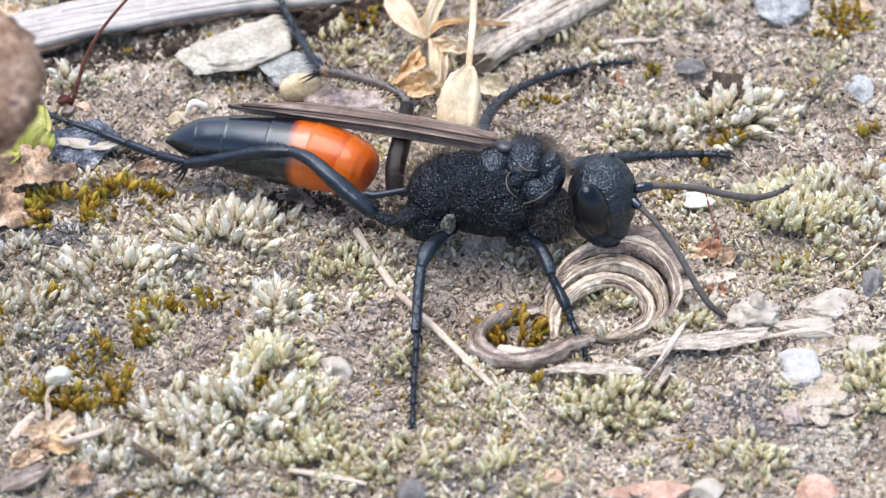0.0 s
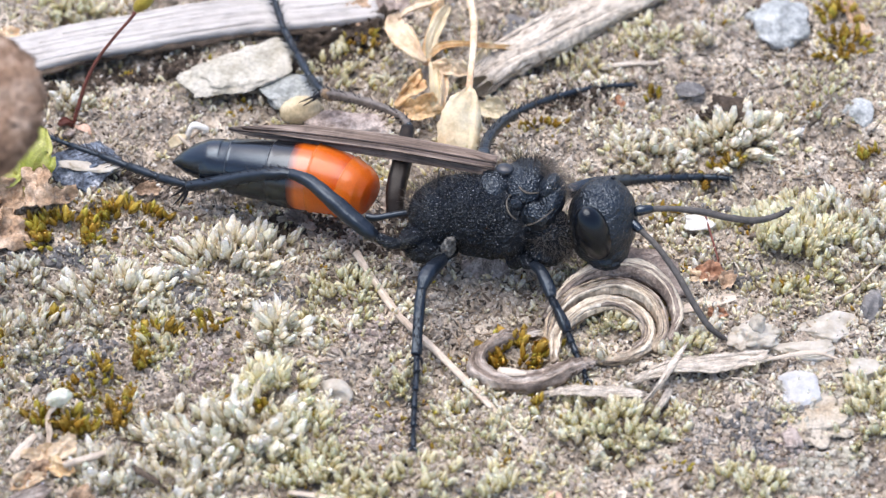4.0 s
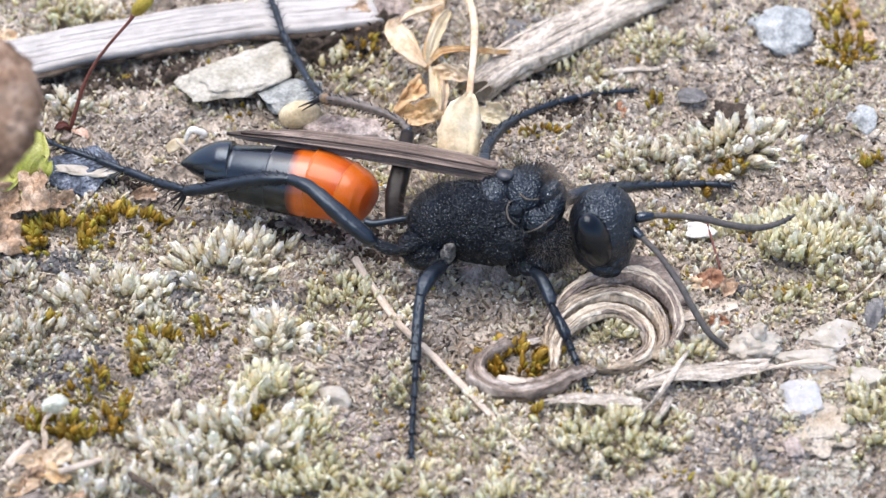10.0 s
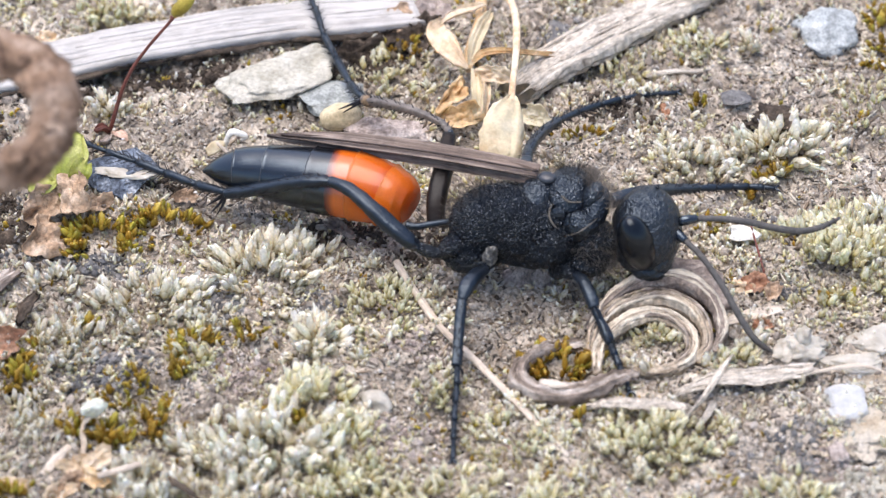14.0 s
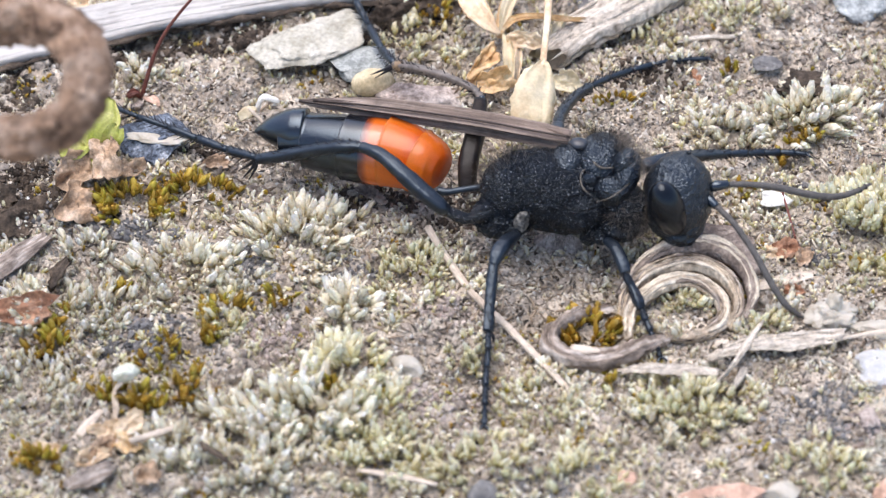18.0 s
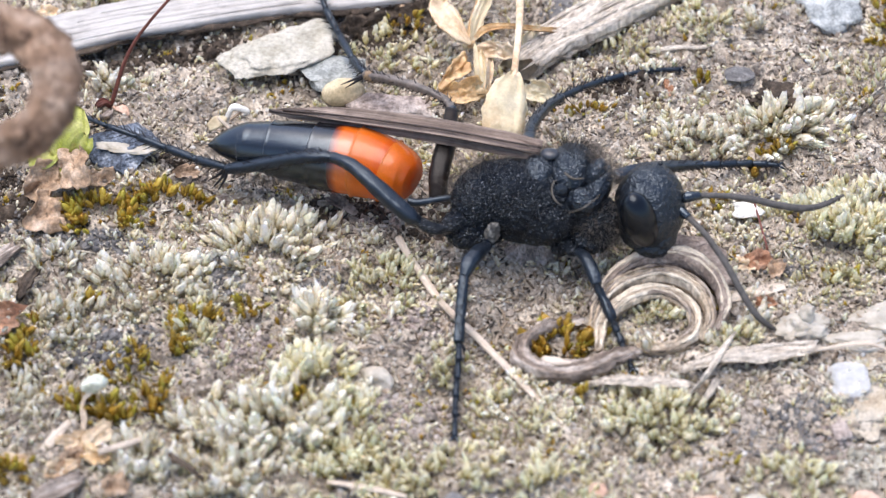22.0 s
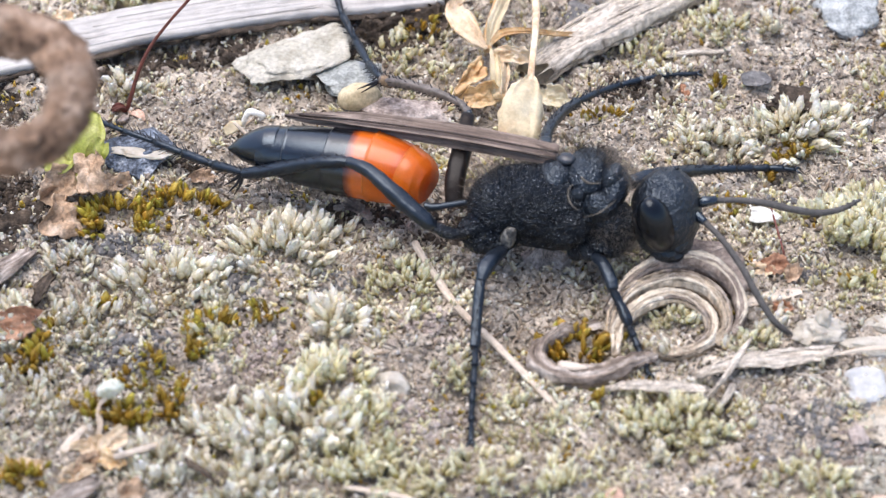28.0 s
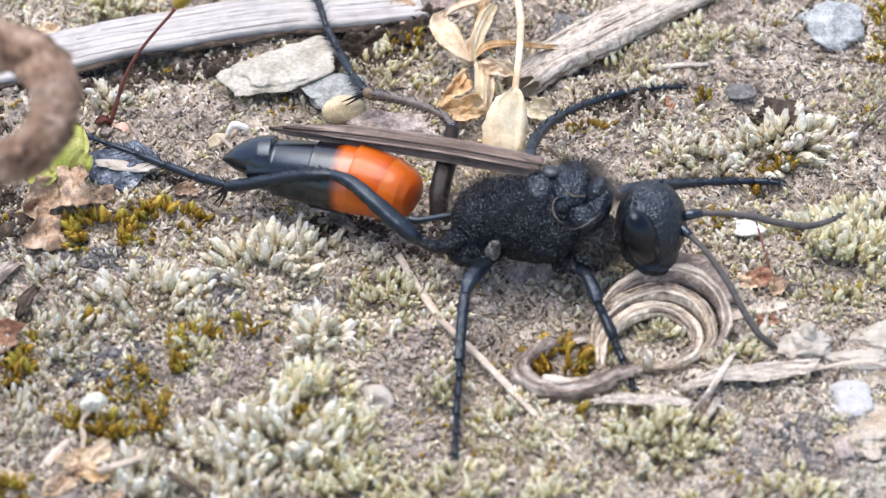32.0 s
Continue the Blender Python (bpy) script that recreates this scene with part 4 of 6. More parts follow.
def red_stem():
    ob = thing("spore_stalk", (-17.05, 8.17, 0.00), "thin reddish-brown stalk bearing a yellow-green capsule", "moss stalk")
    part("stalk", tube(bmesh.new(), [(-17.09, 8.02, 0.00), (-16.85, 8.22, 0.90), (-16.44, 8.47, 2.20), (-15.90, 8.75, 3.30), (-15.10, 9.02, 4.40), (-14.25, 9.28, 5.40), (-14.10, 9.43, 5.60)], [0.12, 0.1, 0.09, 0.078, 0.07, 0.075, 0.11], 8, 10), STEM, ob)
    part("capsule", blob(bmesh.new(), (-13.64, 9.74, 6.00), (0.34, 0.34, 0.75), 0, 0.08, 1, 3, 4, 42), POD, ob, "yellow-green pear-shaped capsule")
    leaf(ob, "basal_leaf", [(-17.08, 7.98, 0.10), (-17.39, 7.83, 0.50), (-17.70, 7.47, 0.60)], [0.1, 0.2, 0.06], STEM, "", seed=63)
    leaf(ob, "basal_leaf", [(-16.98, 7.98, 0.10), (-16.47, 7.39, 0.40), (-16.21, 7.12, 0.30)], [0.1, 0.2, 0.06], TERRACOTTA, "", seed=64)
    leaf(ob, "basal_leaf", [(-17.07, 7.74, 0.10), (-17.17, 7.00, 0.40), (-17.52, 6.84, 0.40)], [0.1, 0.2, 0.06], PINKSTONE, "", seed=65)


red_stem()


def seedling():
    ob = thing("seedling", (-18.83, 3.82, 0.00), "small bright green seedling with withered brown lower leaves", "seedling")
    leaf(ob, "green_leaf", [(-18.61, 2.38, 1.60), (-18.76, 3.11, 2.30), (-18.52, 3.75, 2.80), (-18.21, 4.52, 3.00)], [0.3, 0.8, 0.85, 0.25], GREEN, "", 0.25, (0.2, -1, 0.9), seed=71)
    leaf(ob, "green_leaf", [(-18.29, 2.65, 1.70), (-17.99, 2.80, 2.30), (-17.81, 3.30, 2.40)], [0.25, 0.5, 0.2], GREEN, "", 0.3, (0.4, -1, 0.9), seed=72)
    leaf(ob, "green_leaf", [(-18.57, 2.88, 1.50), (-19.18, 2.99, 1.90), (-19.64, 2.34, 1.90), (-20.29, 2.38, 1.60)], [0.3, 0.5, 0.5, 0.15], GREEN, "", 0.3, (0, -0.8, 1), seed=73)
    leaf(ob, "green_leaf", [(-18.56, 2.84, 1.60), (-19.08, 3.53, 2.00), (-19.52, 3.72, 2.10)], [0.2, 0.42, 0.15], GREEN, "", 0.3, (0, -0.8, 1), seed=74)
    part("stem", tube(bmesh.new(), [(-18.53, 2.84, 1.60), (-18.81, 2.31, 1.50), (-18.71, 2.00, 1.10), (-18.42, 2.41, 0.40), (-18.33, 2.83, -0.20)], [0.16, 0.16, 0.14, 0.14, 0.14], 6, 10), GREEN, ob)

    for k, (at, rx, ry, turn, tilt, roll, label) in enumerate((
            ((-18.23, 1.85, 1.90), 1.15, 0.7, -65, 15, 40, "crumpled pale brown dead leaf"), ((-19.59, 1.70, 1.20), 1.25, 0.8, 35, -10, 45, "crumpled pale brown dead leaf"),
            ((-17.19, 2.30, 0.80), 0.6, 0.4, 20, 10, 30, "small crumpled brown leaf"), ((-19.36, 0.19, 0.80), 1.15, 0.85, 70, 5, 40, "grey-brown dead leaf with whitish crust"),
            ((-18.70, 1.96, 1.30), 0.8, 0.6, -30, 10, 50, "small crumpled brown leaf"))):
        part("brown_leaf", crumple(bmesh.new(), at, rx, ry, turn, tilt, roll, 70 + k, 0.36), BROWNLEAF, ob, label)


seedling()


def brown_husk():
    ob = thing("withered_plant", (-16.94, -13.35, 0.00), "tan withered plant scrap on moss", "dried plant")
    leaf(ob, "stalk", [(-17.02, -13.66, 0.30), (-16.93, -12.87, 0.70), (-17.03, -12.15, 1.00), (-16.74, -11.60, 1.20)], [0.1, 0.12, 0.1, 0.08], STRAW, seed=81)
    part("flower_cup", blob(bmesh.new(), (-16.57, -11.45, 1.40), (0.62, 0.36, 0.5), 18, 0.3, 1.1, 4, 82, 25, 4), CUP, ob, "pale greenish white cup")
    for k, (at, rx, ry, turn, roll, material) in enumerate((((-17.23, -13.97, 0.60), 0.8, 0.45, 10, 30, HUSK), ((-16.28, -13.73, 0.70), 0.8, 0.4, 40, 35, HUSK), ((-17.46, -14.95, 0.40), 0.9, 0.5, 50, 30, BROWNLEAF),
                                                            ((-16.43, -14.71, 0.50), 0.7, 0.4, -40, 30, TANLEAF), ((-17.90, -15.49, 0.40), 0.8, 0.4, 20, 30, HUSK))):
        part("scrap", crumple(bmesh.new(), at, rx, ry, turn, 0, roll, 90 + k, 0.2), material, ob)


brown_husk()


def leaf_scrap(at, rx, ry, turn, roll, material, label, seed, fold=0.16):
    bm = crumple(bmesh.new(), at, rx, ry, turn, 0, roll, seed, fold)
    return solid("leaf_scrap", bm, material, (at[0], at[1], min(v.co.z for v in bm.verts)), label, "leaf scrap")


leaf_scrap((-21.30, -6.60, 0.60), 1.4, 0.62, 8, 50, RUST, "rust-brown dry leaf scrap on moss", 91)
leaf_scrap((-15.42, -16.53, 0.60), 0.6, 0.5, 40, 30, BROWNLEAF, "curled brown leaf scrap in moss", 153, 0.2)
leaf_scrap((11.59, -2.33, 0.40), 0.62, 0.5, 20, 35, RUST, "crumpled rusty leaf scrap on soil", 92)
leaf_scrap((11.04, -2.59, 0.30), 0.5, 0.36, -20, 30, HUSK, "crumpled tan leaf scrap on soil", 93)
leaf_scrap((12.32, -2.88, 0.30), 0.55, 0.4, 50, 30, BROWNLEAF, "crumpled brown leaf scrap on soil", 94)
leaf_scrap((11.82, -4.87, 0.25), 0.42, 0.28, -10, 30, RUST, "small rust-red leaf scrap on soil", 95)
leaf_scrap((8.01, 9.30, 0.25), 0.3, 0.42, 0, 30, RUST, "small pinkish-brown leaf scrap on soil", 96)
leaf_scrap((19.10, 15.28, 0.40), 0.42, 1.5, 25, 20, BROWNLEAF, "curled brown leaf scrap on soil", 97)
leaf_scrap((-20.38, 14.33, 0.30), 0.5, 0.36, 20, 20, HUSK, "small tan leaf scrap on soil", 98)
leaf_scrap((20.57, 6.65, 0.40), 0.6, 1.7, 4, 15, CAPSULE, "cream husk lying on soil", 99, 0.1)
leaf_scrap((-20.12, -15.35, 0.40), 1.1, 0.45, 20, 30, HUSK, "tan leaf scrap on moss", 100)
leaf_scrap((-4.04, 15.57, 0.50), 0.9, 0.7, 20, 25, BROWNLEAF, "dark brown leaf scrap beside the wood strip", 101, 0.25)
leaf_scrap((-2.47, 16.31, 0.40), 0.8, 1.1, 30, 25, PINKSTONE, "pinkish brown withered leaf scrap", 102, 0.25)
leaf_scrap((-13.49, 3.40, 0.20), 0.65, 0.4, 10, 15, BROWNLEAF, "pale rusty leaf scrap on soil", 103, 0.12)
leaf_scrap((-11.39, 1.32, 0.20), 0.9, 0.3, -35, 15, BARK, "dark brown leaf scrap on soil", 104, 0.12)
leaf_scrap((-6.62, 1.32, 0.20), 1.0, 0.3, -40, 15, BARK, "dark brown leaf scrap under the wasp", 105, 0.12)

for k, (at, rx, ry, turn, label) in enumerate((((-4.95, 14.49, 0.30), 1.5, 0.6, 10, "rotten blackish leaf beside the wood strip"), ((-3.50, 14.02, 0.35), 0.9, 0.7, -30, "rotten dark brown leaf beside the wood strip"), ((-6.24, 13.49, 0.25), 1.3, 0.5, 12, "rotten blackish leaf beside the wood strip"),
                                               ((-2.94, 15.16, 0.50), 0.8, 0.6, 60, "rotten dark brown leaf beside the wood strip"), ((-21.92, -0.48, 0.30), 1.4, 0.8, 40, "rotten blackish leaf on soil"), ((-23.39, 0.83, 0.30), 1.3, 0.8, -20, "rotten blackish leaf on soil"))):
    leaf_scrap(at, rx, ry, turn, 20, HUMUS_SHADE, label, 170 + k, 0.3)

# ---- stones ----
pebble("stone", (-9.64, 11.40, 0.30), (2.85, 1.75, 0.55), CHALK, "flat chalky white stone with a crumbly edge", 35, 0.24, 7, 8, sink=0.2, freq=1.4, detail=5)
pebble("stone", (-7.08, 10.16, 0.20), (1.9, 1.15, 0.42), GREENSTONE, "pale grey-green flat stone", 34, 0.2, 6, 5, sink=0.3, detail=5)
pebble("stone", (-6.69, 8.73, 0.06), (1.0, 0.62, 0.62), YELLOWSTONE, "smooth yellowish oval pebble", 18, 0.08, 0, 6, sink=0.25)
slate = pebble("stone", (-16.17, 4.65, 0.52), (1.75, 1.75, 0.55), SLATE, "angular blue-black slate chip with a white band", 12, 0.2, 10, 7, sink=0.3, detail=5)
part("white_band", blob(bmesh.new(), (-16.06, 4.05, 1.08), (1.45, 0.42, 0.2), -4, 0.3, 1.6, 4, 8, 0, 5), QUARTZ, slate, "pinkish white band of quartz")
pebble("stone", (15.86, 15.33, 0.08), (1.75, 1.6, 0.7), BLUESTONE, "rounded pale blue-grey pebble with whitish flecks", 10, 0.28, 7, 10, sink=0.58, freq=1.5)
pebble("stone", (18.91, 8.54, 0.12), (0.8, 0.85, 0.4), BLUESTONE, "small bluish white pebble in soil", 0, 0.2, 5, 11)
pebble("stone", (11.11, 10.28, 0.10), (0.85, 0.55, 0.25), DARKSTONE, "small flat grey stone chip", 10, 0.2, 5, 12)
pebble("bark_fragment", (12.87, 8.51, 0.25), (1.25, 0.85, 0.45), HUMUS_SHADE, "dark brown crumbling bark fragment", -18, 0.5, 3, 13, "bark", 2.2, sink=0.35, detail=5)
STAR = pebble("stone", (13.34, -6.68, 0.20), (1.12, 0.95, 0.65), QUARTZ, "knobbly creamy white quartz pebble", 20, 0.34, 6, 14, sink=0.4, freq=1.7, detail=5)
part("peak", blob(bmesh.new(), (13.53, -6.34, 0.75), (0.42, 0.5, 0.6), 10, 0.3, 1.6, 4, 143, 8, 4), QUARTZ, STAR)
pebble("stone", (16.70, -5.90, 0.20), (1.5, 0.95, 0.4), QUARTZ, "flat white quartz pebble in soil", 10, 0.2, 9, 15, sink=0.5, detail=5)
pebble("stone", (15.63, -7.27, 0.15), (1.5, 0.8, 0.36), QUARTZ, "cream stone half sunk in soil", 8, 0.25, 8, 16, sink=0.55, detail=5)
pebble("stone", (15.19, -9.72, 0.10), (1.1, 1.15, 0.34), ICE, "bluish white translucent quartz pebble", 0, 0.1, 3, 17, sink=0.5, freq=1.2, detail=5)
pebble("stone", (17.98, -8.39, 0.00), (0.85, 0.9, 0.45), QUARTZ, "white quartz pebble in soil", 0, 0.2, 9, 18, sink=0.55)
pebble("stone", (19.73, -6.35, -0.18), (1.0, 0.8, 0.5), CHALK, "rounded cream pebble in soil", 0, 0.2, 7, 19, sink=0.55)
pebble("stone", (18.61, -4.60, 0.00), (0.5, 1.2, 0.4), DARKSTONE, "black gritty stone in soil", -10, 0.35, 4, 20, freq=1.8)
pebble("stone", (-4.46, 8.04, 0.11), (2.2, 1.0, 0.35), PINKSTONE, "pinkish grey pitted rock", -6, 0.3, 5, 21, freq=1.8)
pebble("stone", (3.96, 14.90, -0.31), (1.2, 1.6, 0.4), DARKSTONE, "dark gritty rock in soil", 20, 0.3, 5, 22, freq=1.8)
pebble("stone", (1.76, -1.78, 0.03), (1.15, 0.6, 0.5), PINKSTONE, "smoky grey stone under the wasp", 0, 0.25, 4, 23, sink=0.45)
pebble("stone", (11.17, 0.84, 0.22), (0.85, 0.4, 0.3), SHELL, "white chip of shell on soil", -18, 0.25, 8, 24, "shell", sink=0.3)
pebble("stone", (-4.81, -9.77, 0.21), (0.8, 0.6, 0.4), QUARTZ, "small cream pebble in moss", -20, 0.2, 6, 25, sink=0.5)
pebble("stone", (-1.51, -17.51, 0.12), (0.62, 0.8, 0.5), DARKSTONE, "small purplish grey pebble", 0, 0.15, 4, 26)
pebble("stone", (8.50, -17.46, 0.07), (2.0, 0.8, 0.4), TERRACOTTA, "flat terracotta-red stone fragment", 4, 0.2, 8, 27, sink=0.55)
pebble("stone", (10.76, -16.92, -0.14), (0.9, 0.7, 0.35), QUARTZ, "white stone chip in soil", -4, 0.15, 6, 28)
pebble("stone", (15.59, -17.16, -0.23), (0.9, 1.2, 0.4), TERRACOTTA, "orange-brown stone fragment in soil", 10, 0.25, 8, 29, sink=0.5)
pebble("stone", (4.44, -16.33, 0.10), (0.42, 0.5, 0.3), TERRACOTTA, "small brick-red stone fragment", 0, 0.2, 7, 30, sink=0.45)
pebble("soil_crust", (15.42, -11.24, 0.05), (2.0, 1.5, 0.22), CRUST, "thin orange-stained crust on soil", 10, 0.5, 2, 144, "soil", 2.2, sink=0.68, detail=5)
pebble("soil_crust", (16.07, -8.30, 0.05), (1.7, 0.8, 0.18), CRUST, "thin orange-stained crust on soil", -6, 0.5, 2, 145, "soil", 2.2, sink=0.6, detail=5)
pebble("stone", (14.62, -12.84, 0.00), (0.5, 0.6, 0.3), PINKSTONE, "pale pinkish stone in soil", 0, 0.25, 5, 35, sink=0.6)


def shell_chip():
    bm = sweep(bmesh.new(), [(-11.85, 6.80, 0.30), (-11.68, 6.85, 0.80), (-11.50, 6.93, 1.00), (-11.17, 6.93, 0.90), (-10.92, 6.97, 0.70), (-11.08, 6.96, 0.50)], [0.12, 0.13, 0.16, 0.15, 0.13, 0.05], 0.1, 6, 12, 0.8, 0.04, 0.0, (0, -0.8, 1), 111)
    solid("shell_chip", bm, SHELL, (-11.62, 7.15, -0.03), "bent white chip of snail shell", "shell")
    bm = sweep(bmesh.new(), [(-12.61, 6.45, 0.20), (-12.21, 6.49, 0.50), (-11.89, 6.73, 0.50)], [0.2, 0.28, 0.1], 0.1, 6, 12, 0.8, 0.08, 0.1, (0, -0.8, 1), 112)
    solid("shell_chip", bm, CAPSULE, (-12.36, 6.66, 0.06), "yellowish white chip of shell", "shell")


shell_chip()

# ---- moss cushions ----
W, L, A = "silvery white moss cushion of pointed shoots", "pale yellow-green moss cushion of pointed shoots", "amber-brown moss tuft on soil"
moss_cushion((-9.70, -1.45, 0.15), 2.3, 2.1, 62, 1.45, SILVER, W, 201, 0.5, 0.6)
moss_cushion((-14.68, -3.57, -0.08), 2.4, 1.8, 52, 1.3, SILVER, W, 202, 0.4, 0.6)
moss_cushion((-7.49, -6.24, 0.22), 0.9, 1.0, 24, 1.4, SILVER, W, 203, 0.5, 0.9)
moss_cushion((-4.79, -3.85, 0.02), 2.0, 2.2, 85, 0.75, PALE, L, 204)
moss_cushion((-12.76, -6.73, 0.01), 1.0, 1.6, 26, 0.95, PALE, L, 205)
moss_cushion((-7.58, -10.01, 0.27), 1.7, 1.5, 46, 1.35, PALE, L, 206, 0.5, 0.6)
moss_cushion((-9.44, -12.39, 0.06), 3.4, 2.0, 85, 1.55, SILVER, W, 207, 0.5, 0.5)
moss_cushion((-6.31, -12.99, 0.15), 2.2, 2.2, 70, 1.05, PALE, L, 208, 0.3)
moss_cushion((12.95, 7.01, -0.15), 2.2, 1.8, 40, 1.55, SILVER, W, 209, 0.6, 0.8)
moss_cushion((9.09, 6.09, -0.30), 2.0, 1.1, 45, 0.95, SILVER, W, 210, 0.3)
moss_cushion((11.04, 7.11, -0.23), 1.2, 1.4, 30, 0.9, SILVER, W, 211, 0.3)
moss_cushion((15.38, -0.38, -0.13), 3.3, 3.2, 230, 1.05, PALE, L, 212, 0.7)
moss_cushion((17.97, 1.00, -0.20), 2.4, 2.4, 70, 1.05, SILVER, W, 213, 0.5)
moss_cushion((7.11, -11.87, -0.11), 2.7, 1.7, 100, 0.95, PALE, L, 214, 0.4)
moss_cushion((5.40, -13.30, -0.05), 1.5, 1.4, 35, 0.85, SILVER, W, 215, 0.3)
moss_cushion((18.36, -10.72, -0.21), 1.5, 2.6, 60, 0.95, PALE, L, 216)
moss_cushion((-2.04, -9.03, 0.00), 1.2, 1.2, 35, 0.65, PALE, L, 217)
moss_cushion((0.86, -12.07, -0.09), 2.2, 2.4, 55, 0.7, PALE, L, 218, 0.2)
moss_cushion((-2.23, -15.51, -0.05), 2.6, 1.8, 75, 0.85, PALE, L, 219)
moss_cushion((-14.35, -14.99, -0.06), 1.6, 1.6, 40, 1.3, SILVER, W, 220, 0.4)
moss_cushion((-10.75, -15.68, 0.12), 2.4, 1.8, 60, 1.2, SILVER, W, 221, 0.4)
moss_cushion((-18.28, -5.42, -0.38), 1.6, 2.0, 45, 0.9, SILVER, W, 222)
moss_cushion((-20.56, -6.06, -0.12), 1.8, 1.4, 45, 1.1, SILVER, W, 223, 0.3)
moss_cushion((-21.03, -11.34, -0.12), 3.0, 3.0, 110, 0.75, SILVER, W, 224, 0.4)
moss_cushion((7.38, -5.53, 0.06), 1.2, 0.8, 30, 0.75, PALE, L, 225, 0.2)
moss_cushion((10.53, -6.90, 0.00), 1.2, 0.8, 26, 0.8, PALE, L, 226, 0.2)
moss_cushion((9.66, -7.32, 0.06), 0.5, 0.5, 6, 0.9, SILVER, W, 227, 0.1)
moss_cushion((-5.79, -15.39, -0.33), 2.0, 1.6, 50, 1.0, PALE, L, 228)
moss_cushion((2.74, -16.35, 0.29), 2.0, 1.6, 45, 0.85, PALE, L, 229)
moss_cushion((12.71, -15.53, -0.02), 1.8, 1.4, 45, 0.8, PALE, L, 230)
moss_cushion((9.82, 13.89, 0.36), 1.2, 1.8, 36, 0.8, PALE, L, 231)
moss_cushion((11.90, 13.61, 0.25), 0.4, 0.6, 8, 1.0, SILVER, W, 232)
moss_cushion((-17.38, 9.47, 0.01), 1.4, 1.2, 22, 1.0, SILVER, W, 233)
moss_cushion((-4.77, 11.34, -0.05), 2.0, 2.2, 40, 0.75, PALE, "dull olive moss in shade", 234)
moss_cushion((-17.77, 16.36, -0.15), 1.6, 1.0, 30, 0.9, PALE, L, 235)
moss_cushion((17.16, 9.41, 0.22), 1.6, 2.6, 40, 0.6, PALE, L, 236)
moss_cushion((5.88, 12.36, -0.23), 1.6, 1.6, 30, 0.6, PALE, L, 237)
moss_cushion((14.47, -3.62, -0.03), 1.6, 1.0, 22, 0.7, PALE, L, 238)
moss_cushion((19.03, -1.69, 0.22), 1.4, 1.8, 34, 0.9, SILVER, W, 239)
moss_cushion((-12.40, -4.62, 0.22), 1.6, 1.2, 36, 0.6, SILVER, W, 240)
moss_cushion((-18.95, -2.34, -0.03), 1.2, 1.0, 26, 0.9, SILVER, W, 241)
for at, size in (((6.87, -7.61, 0.00), 1.5), ((5.24, -8.95, 0.00), 0.9), ((3.10, -9.79, 0.00), 1.0), ((9.99, -6.04, 0.00), 0.9), ((13.13, -8.74, 0.00), 0.8), ((10.72, -6.26, 0.00), 0.8), ((3.00, -2.63, 0.00), 0.7), ((8.38, -9.37, 0.00), 0.9), ((-3.59, -1.08, 0.00), 1.0), ((3.48, -4.20, 0.00), 0.6), ((2.46, -7.79, 0.00), 0.7), ((-2.33, -2.92, 0.00), 0.8), ((11.23, -4.38, 0.00), 0.7), ((11.55, -5.82, 0.00), 1.0), ((-6.76, -9.37, 0.00), 0.7), ((-5.46, -7.26, 0.00), 0.8)):
    moss_cushion(at, 0.22, 0.2, 2, size, SILVER, "single pale moss shoots standing on soil", int(size * 10) + int(at[0] * 7) + 400, 0.05, 0.6)
moss_cushion((-20.17, -8.04, 0.00), 0.9, 0.8, 16, 0.9, AMBER, A, 300)
moss_cushion((-12.98, -8.25, 0.00), 0.8, 0.6, 12, 0.8, AMBER, A, 301)
moss_cushion((-18.97, -5.82, 0.00), 0.6, 0.5, 9, 0.8, AMBER, A, 302)
moss_cushion((-10.28, -5.47, 0.00), 0.6, 0.7, 10, 0.8, AMBER, A, 303)
moss_cushion((-15.93, -12.15, 0.00), 0.9, 0.6, 14, 0.9, AMBER, A, 304)
moss_cushion((-7.93, -10.94, 0.00), 0.5, 0.4, 7, 0.8, AMBER, A, 305)
moss_cushion((12.87, 5.36, 0.00), 0.5, 0.4, 7, 0.8, AMBER, A, 306)
moss_cushion((11.18, 4.20, 0.00), 0.5, 0.35, 6, 0.8, AMBER, A, 307)
moss_cushion((19.26, 5.75, 0.00), 0.5, 0.5, 7, 0.9, AMBER, A, 308)
moss_cushion((3.13, -7.06, -0.35), 1.4, 0.8, 52, 1.2, AMBER, "bright amber moss tuft inside the curled stem", 251, 0.4)
moss_cushion((-17.00, 0.49, 0.10), 1.8, 1.1, 48, 1.0, AMBER, A, 252)
moss_cushion((-14.54, 1.51, 0.03), 1.6, 1.0, 36, 0.85, AMBER, A, 253)
moss_cushion((-17.36, -4.55, -0.45), 0.5, 0.4, 7, 0.8, AMBER, A, 254)
moss_cushion((-15.25, -9.02, -0.00), 0.9, 1.0, 16, 0.8, AMBER, A, 255)
moss_cushion((-13.83, -10.94, -0.17), 1.0, 0.9, 16, 0.9, AMBER, A, 256)
moss_cushion((-16.79, -11.73, 0.09), 1.0, 0.9, 18, 1.0, AMBER, A, 257)
moss_cushion((-12.56, -6.73, 0.01), 0.9, 1.1, 24, 0.95, AMBER, A, 258)
moss_cushion((-9.61, -10.92, 0.14), 0.4, 0.4, 6, 0.8, AMBER, A, 259)
moss_cushion((18.38, 14.84, 0.08), 1.0, 2.6, 70, 0.8, AMBER, A, 260)
moss_cushion((12.76, 5.53, -0.15), 0.6, 0.5, 8, 0.8, AMBER, A, 261)
moss_cushion((9.58, 9.93, -0.04), 0.35, 0.4, 5, 0.8, AMBER, A, 262)
